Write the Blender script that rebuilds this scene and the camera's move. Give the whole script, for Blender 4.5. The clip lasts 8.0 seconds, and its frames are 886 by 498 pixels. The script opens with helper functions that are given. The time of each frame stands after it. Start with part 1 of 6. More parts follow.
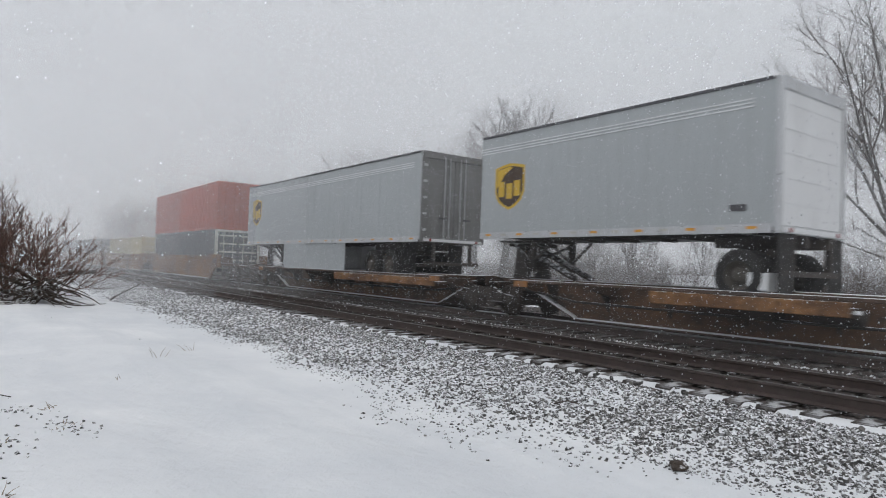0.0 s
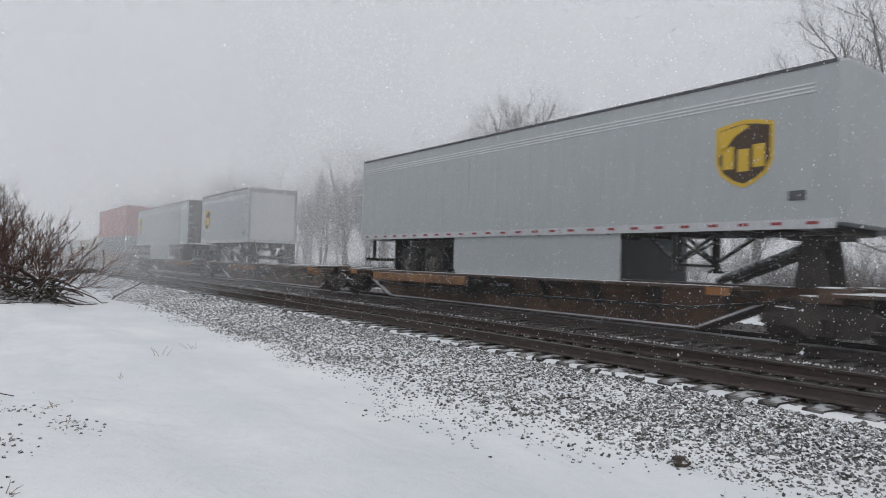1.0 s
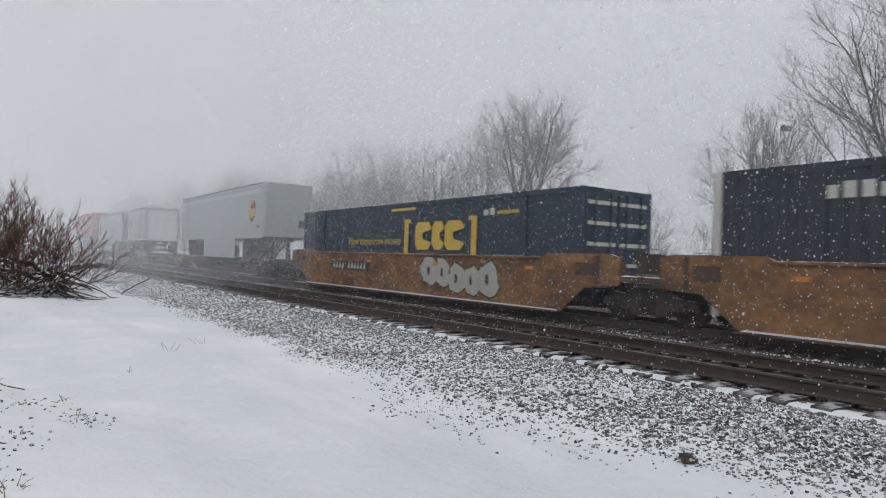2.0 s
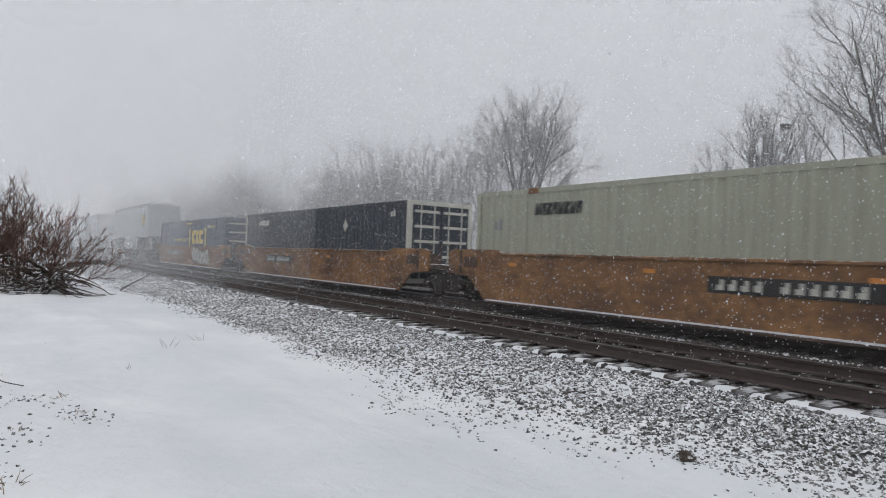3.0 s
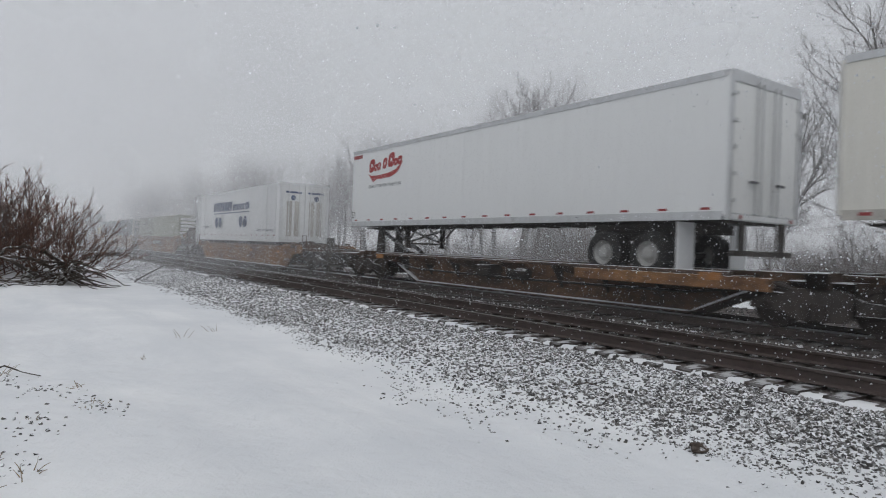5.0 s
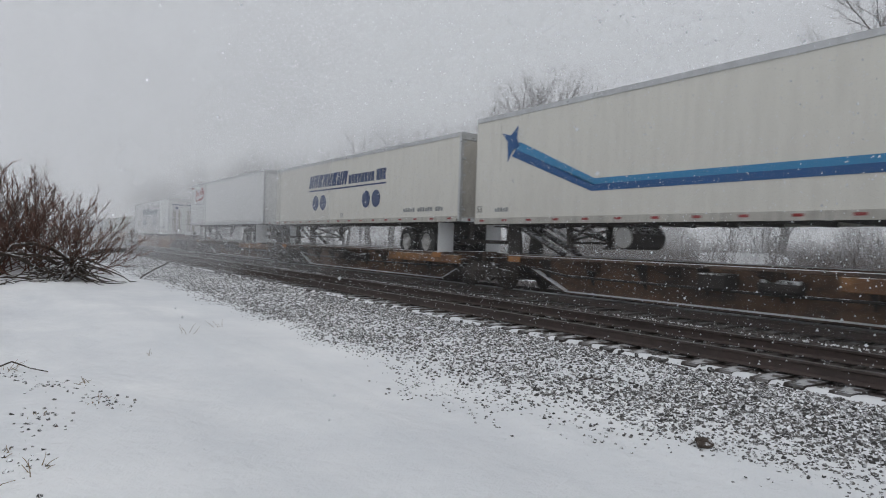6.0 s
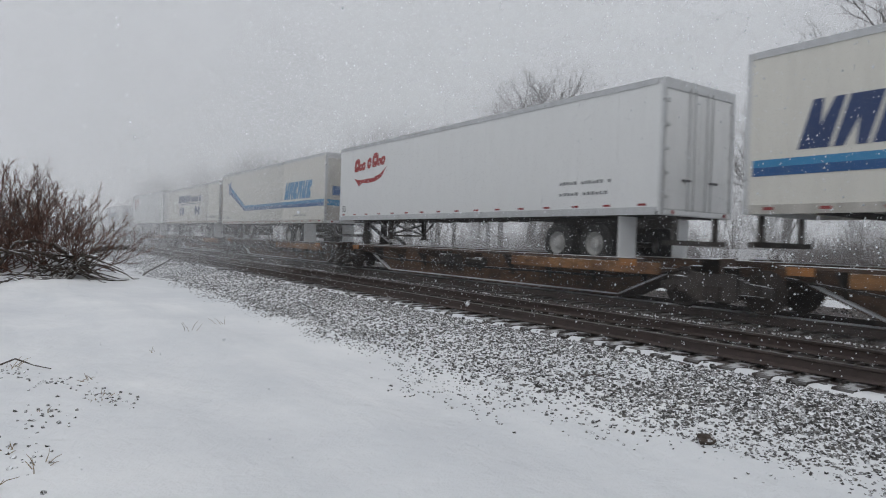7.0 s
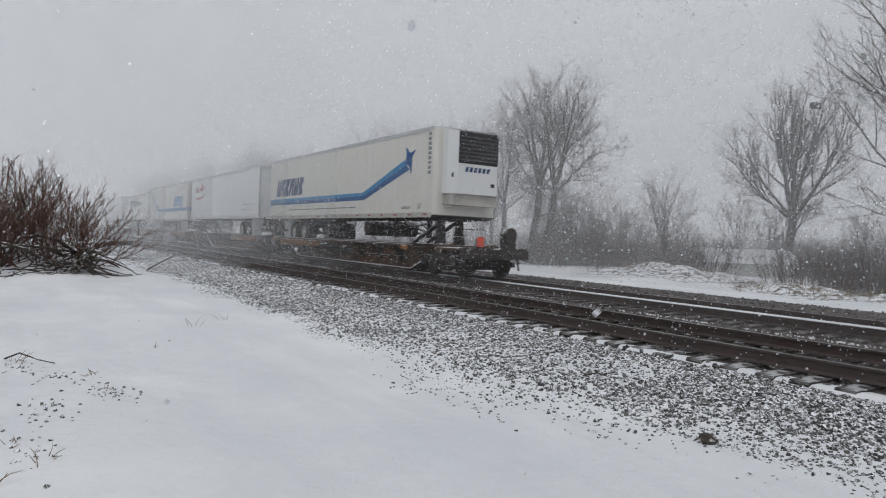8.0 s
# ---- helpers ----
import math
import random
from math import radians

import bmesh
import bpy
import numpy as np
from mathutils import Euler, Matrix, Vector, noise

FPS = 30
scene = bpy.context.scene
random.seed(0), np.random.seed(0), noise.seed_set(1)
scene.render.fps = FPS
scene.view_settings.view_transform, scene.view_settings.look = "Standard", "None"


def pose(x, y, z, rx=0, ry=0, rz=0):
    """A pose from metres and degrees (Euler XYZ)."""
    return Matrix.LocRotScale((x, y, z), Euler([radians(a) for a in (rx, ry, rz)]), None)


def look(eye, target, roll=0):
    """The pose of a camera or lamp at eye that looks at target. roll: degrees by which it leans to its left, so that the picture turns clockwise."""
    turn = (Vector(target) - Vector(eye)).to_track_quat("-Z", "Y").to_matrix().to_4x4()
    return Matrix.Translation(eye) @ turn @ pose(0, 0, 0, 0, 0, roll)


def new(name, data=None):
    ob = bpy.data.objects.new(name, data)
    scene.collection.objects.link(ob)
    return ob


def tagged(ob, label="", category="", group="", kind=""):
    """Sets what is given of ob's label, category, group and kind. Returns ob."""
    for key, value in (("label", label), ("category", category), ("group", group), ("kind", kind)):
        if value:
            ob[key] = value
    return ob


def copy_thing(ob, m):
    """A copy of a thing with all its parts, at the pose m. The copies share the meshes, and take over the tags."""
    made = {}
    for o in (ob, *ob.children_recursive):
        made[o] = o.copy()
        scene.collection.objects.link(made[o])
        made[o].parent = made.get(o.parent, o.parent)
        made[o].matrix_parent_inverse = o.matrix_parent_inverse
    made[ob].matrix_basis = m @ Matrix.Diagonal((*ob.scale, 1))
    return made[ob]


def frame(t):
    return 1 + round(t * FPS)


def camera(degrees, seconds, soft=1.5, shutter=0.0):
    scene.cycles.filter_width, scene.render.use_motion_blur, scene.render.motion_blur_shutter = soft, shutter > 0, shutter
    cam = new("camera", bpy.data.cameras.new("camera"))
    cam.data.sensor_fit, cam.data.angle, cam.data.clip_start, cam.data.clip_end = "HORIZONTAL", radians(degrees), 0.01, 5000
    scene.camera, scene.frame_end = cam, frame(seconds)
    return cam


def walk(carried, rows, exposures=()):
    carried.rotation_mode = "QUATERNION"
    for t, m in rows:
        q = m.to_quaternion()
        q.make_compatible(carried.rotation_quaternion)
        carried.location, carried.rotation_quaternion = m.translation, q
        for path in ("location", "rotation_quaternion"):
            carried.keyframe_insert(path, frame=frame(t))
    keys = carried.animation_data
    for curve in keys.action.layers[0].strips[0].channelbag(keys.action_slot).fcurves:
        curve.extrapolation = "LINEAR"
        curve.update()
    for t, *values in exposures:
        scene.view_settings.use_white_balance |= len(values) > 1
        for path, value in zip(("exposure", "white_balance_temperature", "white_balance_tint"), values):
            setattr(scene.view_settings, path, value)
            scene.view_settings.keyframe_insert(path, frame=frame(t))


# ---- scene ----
# World: y runs along the tracks (the train leaves towards +y), x across them, z = 0 is the top of the rails.
EYE = (0.0, 0.0, 1.25)
SPEED = 27.1          # metres a second
TRACK_FAR = 12.92     # centre line of the train's track
TRACK_NEAR = 8.68     # centre line of the empty track
GROUND = -0.45

cam = camera(68.5, 8.0, soft=1.05, shutter=0.1)
PATH = [
    (0.0, -36.33, 1.60, -2.06), (0.5, -37.05, 1.53, -1.84), (1.0, -36.21, 1.34, -1.75), (1.5, -35.55, 1.12, -1.84),
    (3.0, -35.63, 0.74, -2.06), (3.5, -35.22, 0.62, -2.08), (4.0, -35.05, 0.41, -2.06), (4.5, -34.86, 0.18, -2.06),
    (6.0, -34.23, -0.47, -1.86), (6.5, -34.09, -0.62, -1.80), (7.0, -34.05, -0.75, -1.78), (7.5, -33.94, -0.91, -1.96),
    (8.0, -33.76, -0.97, -2.18)]
EXPOSURE = [(0.0, 0.24), (1.0, 0.21), (1.5, 0.18), (3.0, 0.22), (3.5, 0.22), (4.0, 0.13), (4.5, 0.05), (6.0, 0.04), (8.0, 0.06)]
walk(cam, [(t, pose(*EYE, 90 + pitch, roll, yaw)) for t, yaw, pitch, roll in PATH], EXPOSURE)

# ---- sky and light: a heavy overcast snow sky ----
world = bpy.data.worlds.new("overcast_sky")
scene.world = world
world.use_nodes = True
wn, wl = world.node_tree.nodes, world.node_tree.links
wn.clear()
w_out = wn.new("ShaderNodeOutputWorld")
w_bg = wn.new("ShaderNodeBackground")
w_sky = wn.new("ShaderNodeTexSky")
w_sky.sky_type, w_sky.sun_disc = "NISHITA", False
w_sky.sun_elevation, w_sky.sun_rotation = radians(38), radians(200)
w_cloud = wn.new("ShaderNodeMix")
w_cloud.data_type = "RGBA"
w_cloud.inputs["Factor"].default_value = 0.97
w_cloud.inputs["B"].default_value = (6.05, 6.21, 6.44, 1)
wl.new(w_sky.outputs["Color"], w_cloud.inputs["A"])
wl.new(w_cloud.outputs["Result"], w_bg.inputs["Color"])
w_bg.inputs["Strength"].default_value = 0.1
wl.new(w_bg.outputs["Background"], w_out.inputs["Surface"])

sun_data = bpy.data.lights.new("sun", "SUN")
sun_data.energy, sun_data.angle, sun_data.color = 0.6, radians(70), (1.0, 0.985, 0.96)
sun = new("sun", sun_data)
sun.matrix_world = look((-20, -40, 60), (0, 0, 0))


# ---- materials ----
def ramp(nt, fac, stops):
    node = nt.nodes.new("ShaderNodeValToRGB")
    node.color_ramp.elements[0].position, node.color_ramp.elements[1].position = stops[0][0], stops[-1][0]
    node.color_ramp.elements[0].color, node.color_ramp.elements[1].color = stops[0][1], stops[-1][1]
    for p, c in stops[1:-1]:
        node.color_ramp.elements.new(p).color = c
    nt.links.new(fac, node.inputs["Fac"])
    return node.outputs["Color"]


def grey(v):
    return (v, v, v, 1)


def fractal(nt, scale, detail=4, rough=0.6, stretch=None):
    tex = nt.nodes.new("ShaderNodeTexNoise")
    tex.inputs["Scale"].default_value, tex.inputs["Detail"].default_value, tex.inputs["Roughness"].default_value = scale, detail, rough
    coord = nt.nodes.new("ShaderNodeTexCoord")
    if stretch:
        mapping = nt.nodes.new("ShaderNodeMapping")
        mapping.inputs["Scale"].default_value = stretch
        nt.links.new(coord.outputs["Object"], mapping.inputs["Vector"])
        nt.links.new(mapping.outputs["Vector"], tex.inputs["Vector"])
    else:
        nt.links.new(coord.outputs["Object"], tex.inputs["Vector"])
    return tex.outputs["Fac"]


def mix(nt, fac, a, b, mode="MIX"):
    node = nt.nodes.new("ShaderNodeMix")
    node.data_type, node.blend_type = "RGBA", mode
    for key, value in (("Factor", fac), ("A", a), ("B", b)):
        if isinstance(value, (int, float)):
            node.inputs[key].default_value = value
        elif isinstance(value, tuple):
            node.inputs[key].default_value = value if len(value) == 4 else (*value, 1)
        else:
            nt.links.new(value, node.inputs[key])
    return node.outputs["Result"]


def math_node(nt, op, a, b):
    node = nt.nodes.new("ShaderNodeMath")
    node.operation = op
    for i, value in enumerate((a, b)):
        if isinstance(value, (int, float)):
            node.inputs[i].default_value = value
        else:
            nt.links.new(value, node.inputs[i])
    return node.outputs[0]


def bump(nt, bsdf, height, strength, distance):
    node = nt.nodes.new("ShaderNodeBump")
    node.inputs["Strength"].default_value, node.inputs["Distance"].default_value = strength, distance
    nt.links.new(height, node.inputs["Height"])
    nt.links.new(node.outputs["Normal"], bsdf.inputs["Normal"])


def start(name, rough=0.6, metal=0.0):
    mat = bpy.data.materials.new(name)
    mat.use_nodes = True
    bsdf = mat.node_tree.nodes["Principled BSDF"]
    bsdf.inputs["Roughness"].default_value, bsdf.inputs["Metallic"].default_value = rough, metal
    return mat, mat.node_tree, bsdf


def lying_snow(nt, color, amount, scale=9.0):
    """Snow that has settled on upward faces, in patches."""
    geo = nt.nodes.new("ShaderNodeNewGeometry")
    sep = nt.nodes.new("ShaderNodeSeparateXYZ")
    nt.links.new(geo.outputs["Normal"], sep.inputs["Vector"])
    up = ramp(nt, sep.outputs["Z"], [(0.35, grey(0)), (0.75, grey(1))])
    patch = ramp(nt, fractal(nt, scale, 5, 0.7), [(max(0.0, 0.62 - amount * 0.5), grey(0)), (max(0.05, 0.72 - amount * 0.5), grey(1))])
    return mix(nt, mix(nt, 1.0, up, patch, "MULTIPLY"), color, (0.80, 0.82, 0.85))


def paint(name, color, rough=0.45, metal=0.0, dirt=0.35, dirt_color=(0.10, 0.085, 0.07), snow=0.0, grain=1.0):
    """Coated or bare surface with grime in streaks and blotches."""
    mat, nt, bsdf = start(name, rough, metal)
    streak = ramp(nt, fractal(nt, 1.6, 5, 0.65, (1.0, 3.0, 0.35)), [(0.42, grey(0)), (0.78, grey(1))])
    speck = ramp(nt, fractal(nt, 22 * grain, 4, 0.7), [(0.5, grey(0)), (0.75, grey(1))])
    c = mix(nt, math_node(nt, "MULTIPLY", streak, dirt), color, dirt_color)
    c = mix(nt, math_node(nt, "MULTIPLY", speck, dirt * 0.5), c, dirt_color)
    if snow:
        c = lying_snow(nt, c, snow)
    nt.links.new(c, bsdf.inputs["Base Color"])
    nt.links.new(ramp(nt, fractal(nt, 6, 3), [(0.3, grey(max(0.0, rough - 0.12))), (0.7, grey(min(1.0, rough + 0.15)))]), bsdf.inputs["Roughness"])
    bump(nt, bsdf, fractal(nt, 60 * grain, 3), 0.12, 0.004)
    return mat


def rusty(name, base, rust, snow=0.0, dark=(0.035, 0.028, 0.024)):
    mat, nt, bsdf = start(name, 0.8)
    big = ramp(nt, fractal(nt, 0.9, 6, 0.68, (1.0, 0.8, 1.6)), [(0.38, grey(0)), (0.62, grey(1))])
    fine = ramp(nt, fractal(nt, 7, 6, 0.72), [(0.45, grey(0)), (0.72, grey(1))])
    c = mix(nt, big, base, rust)
    c = mix(nt, math_node(nt, "MULTIPLY", fine, 0.75), c, dark)
    if snow:
        c = lying_snow(nt, c, snow)
    nt.links.new(c, bsdf.inputs["Base Color"])
    bump(nt, bsdf, fractal(nt, 35, 5, 0.7), 0.3, 0.006)
    return mat


def bark(name, low, high, snow=0.35):
    mat, nt, bsdf = start(name, 0.9)
    c = ramp(nt, fractal(nt, 5, 6, 0.7, (1, 1, 0.35)), [(0.3, (*low, 1)), (0.72, (*high, 1))])
    if snow:
        c = lying_snow(nt, c, snow, 4)
    nt.links.new(c, bsdf.inputs["Base Color"])
    return mat


def snow_material():
    mat, nt, bsdf = start("snow", 0.85)
    big = fractal(nt, 0.35, 5, 0.6)
    fine = fractal(nt, 9, 6, 0.7)
    c = ramp(nt, big, [(0.3, (0.66, 0.68, 0.715, 1)), (0.7, (0.83, 0.84, 0.855, 1))])
    # Greyer streaks put the shading of low undulations into the snow's colour.
    wind = fractal(nt, 0.9, 4, 0.6, (1.5, 0.32, 1.0))
    c = mix(nt, math_node(nt, "MULTIPLY", ramp(nt, wind, [(0.45, grey(0)), (0.7, grey(1))]), 0.55), c, (0.64, 0.665, 0.70))
    c = mix(nt, math_node(nt, "MULTIPLY", ramp(nt, fine, [(0.55, grey(0)), (0.8, grey(1))]), 0.22), c, (0.60, 0.60, 0.60))
    nt.links.new(c, bsdf.inputs["Base Color"])
    both = math_node(nt, "ADD", math_node(nt, "MULTIPLY", fractal(nt, 2.2, 6, 0.6), 1.0), math_node(nt, "MULTIPLY", fractal(nt, 40, 4, 0.7), 0.12))
    bump(nt, bsdf, both, 0.6, 0.14)
    return mat


def wet_ballast():
    """Dark crushed stone blown almost clear of snow by passing trains."""
    mat, nt, bsdf = start("wet_ballast", 0.75)
    cell = nt.nodes.new("ShaderNodeTexVoronoi")
    cell.inputs["Scale"].default_value = 17
    coord = nt.nodes.new("ShaderNodeTexCoord")
    nt.links.new(coord.outputs["Object"], cell.inputs["Vector"])
    sep = nt.nodes.new("ShaderNodeSeparateColor")
    nt.links.new(cell.outputs["Color"], sep.inputs["Color"])
    c = ramp(nt, sep.outputs["Red"], [(0.0, (0.036, 0.029, 0.028, 1)), (1.0, (0.125, 0.102, 0.098, 1))])
    patch = ramp(nt, fractal(nt, 1.1, 6, 0.75), [(0.60, grey(0)), (0.72, grey(1))])
    white = ramp(nt, sep.outputs["Green"], [(0.66, grey(0)), (0.70, grey(1))])
    c = mix(nt, mix(nt, 1.0, patch, white, "MULTIPLY"), c, (0.74, 0.76, 0.79))
    nt.links.new(c, bsdf.inputs["Base Color"])
    bump(nt, bsdf, cell.outputs["Distance"], 0.9, 0.03)
    return mat


def stone_material(name, snow):
    mat, nt, bsdf = start(name, 0.8)
    geo = nt.nodes.new("ShaderNodeNewGeometry")
    c = ramp(nt, geo.outputs["Random Per Island"], [(0.0, (0.030, 0.030, 0.032, 1)), (0.6, (0.095, 0.092, 0.09, 1)), (1.0, (0.22, 0.21, 0.20, 1))])
    c = mix(nt, math_node(nt, "MULTIPLY", fractal(nt, 45, 4), 0.5), c, (0.06, 0.055, 0.05))
    if snow:
        c = lying_snow(nt, c, snow, 14)
    nt.links.new(c, bsdf.inputs["Base Color"])
    return mat


def sleeper_material(name, snow):
    mat, nt, bsdf = start(name, 0.85)
    info = nt.nodes.new("ShaderNodeObjectInfo")
    c = ramp(nt, info.outputs["Random"], [(0.0, (0.035, 0.028, 0.026, 1)), (1.0, (0.10, 0.085, 0.08, 1))])
    c = mix(nt, math_node(nt, "MULTIPLY", fractal(nt, 12, 5, 0.7, (0.3, 3, 3)), 0.7), c, (0.03, 0.025, 0.022))
    geo = nt.nodes.new("ShaderNodeNewGeometry")
    sep = nt.nodes.new("ShaderNodeSeparateXYZ")
    nt.links.new(geo.outputs["Normal"], sep.inputs["Vector"])
    up = ramp(nt, sep.outputs["Z"], [(0.5, grey(0)), (0.8, grey(1))])
    pos = nt.nodes.new("ShaderNodeSeparateXYZ")
    coord = nt.nodes.new("ShaderNodeTexCoord")
    nt.links.new(coord.outputs["Object"], pos.inputs["Vector"])
    outer = ramp(nt, math_node(nt, "ADD", pos.outputs["X"], math_node(nt, "MULTIPLY", fractal(nt, 5, 4), 0.5)), [(-0.98, grey(1)), (-0.80, grey(0))])
    patch = ramp(nt, fractal(nt, 3.5, 5, 0.7), [(0.47, grey(0)), (0.56, grey(1))])
    lie = mix(nt, 1.0, mix(nt, 1.0, up, outer, "MULTIPLY"), patch, "MULTIPLY")
    c = mix(nt, math_node(nt, "MULTIPLY", lie, snow), c, (0.74, 0.76, 0.79))
    nt.links.new(c, bsdf.inputs["Base Color"])
    return mat


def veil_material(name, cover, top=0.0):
    """Sheet standing in for snow haze: mostly clear, the rest scatters the light that falls on it. top: the height at
    which it has thinned out.
    """
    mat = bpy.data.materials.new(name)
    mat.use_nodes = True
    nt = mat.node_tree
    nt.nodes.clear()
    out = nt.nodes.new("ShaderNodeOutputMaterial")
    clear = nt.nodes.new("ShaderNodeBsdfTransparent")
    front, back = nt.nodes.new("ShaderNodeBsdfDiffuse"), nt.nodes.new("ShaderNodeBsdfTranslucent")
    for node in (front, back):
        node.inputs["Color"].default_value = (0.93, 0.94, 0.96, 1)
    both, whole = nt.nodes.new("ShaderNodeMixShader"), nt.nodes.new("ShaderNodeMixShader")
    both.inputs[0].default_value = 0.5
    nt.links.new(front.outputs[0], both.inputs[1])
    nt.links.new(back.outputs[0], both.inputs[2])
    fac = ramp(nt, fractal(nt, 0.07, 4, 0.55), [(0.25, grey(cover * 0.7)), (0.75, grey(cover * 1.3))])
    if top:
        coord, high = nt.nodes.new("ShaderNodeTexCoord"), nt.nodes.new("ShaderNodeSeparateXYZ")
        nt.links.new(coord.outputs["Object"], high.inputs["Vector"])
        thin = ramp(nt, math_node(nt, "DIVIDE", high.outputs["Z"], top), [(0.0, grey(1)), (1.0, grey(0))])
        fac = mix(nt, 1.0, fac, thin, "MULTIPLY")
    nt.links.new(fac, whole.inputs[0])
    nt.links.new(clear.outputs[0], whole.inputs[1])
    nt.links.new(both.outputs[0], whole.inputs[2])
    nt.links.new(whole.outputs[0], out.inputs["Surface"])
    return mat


def flake_material():
    """Loose snow crystals: light falls on them and shines through them."""
    mat = bpy.data.materials.new("snowflake")
    mat.use_nodes = True
    nt = mat.node_tree
    nt.nodes.clear()
    out, both = nt.nodes.new("ShaderNodeOutputMaterial"), nt.nodes.new("ShaderNodeMixShader")
    front, back = nt.nodes.new("ShaderNodeBsdfDiffuse"), nt.nodes.new("ShaderNodeBsdfTranslucent")
    for node in (front, back):
        node.inputs["Color"].default_value = (0.76, 0.775, 0.80, 1)
    both.inputs[0].default_value = 0.5
    nt.links.new(front.outputs[0], both.inputs[1])
    nt.links.new(back.outputs[0], both.inputs[2])
    nt.links.new(both.outputs[0], out.inputs["Surface"])
    return mat


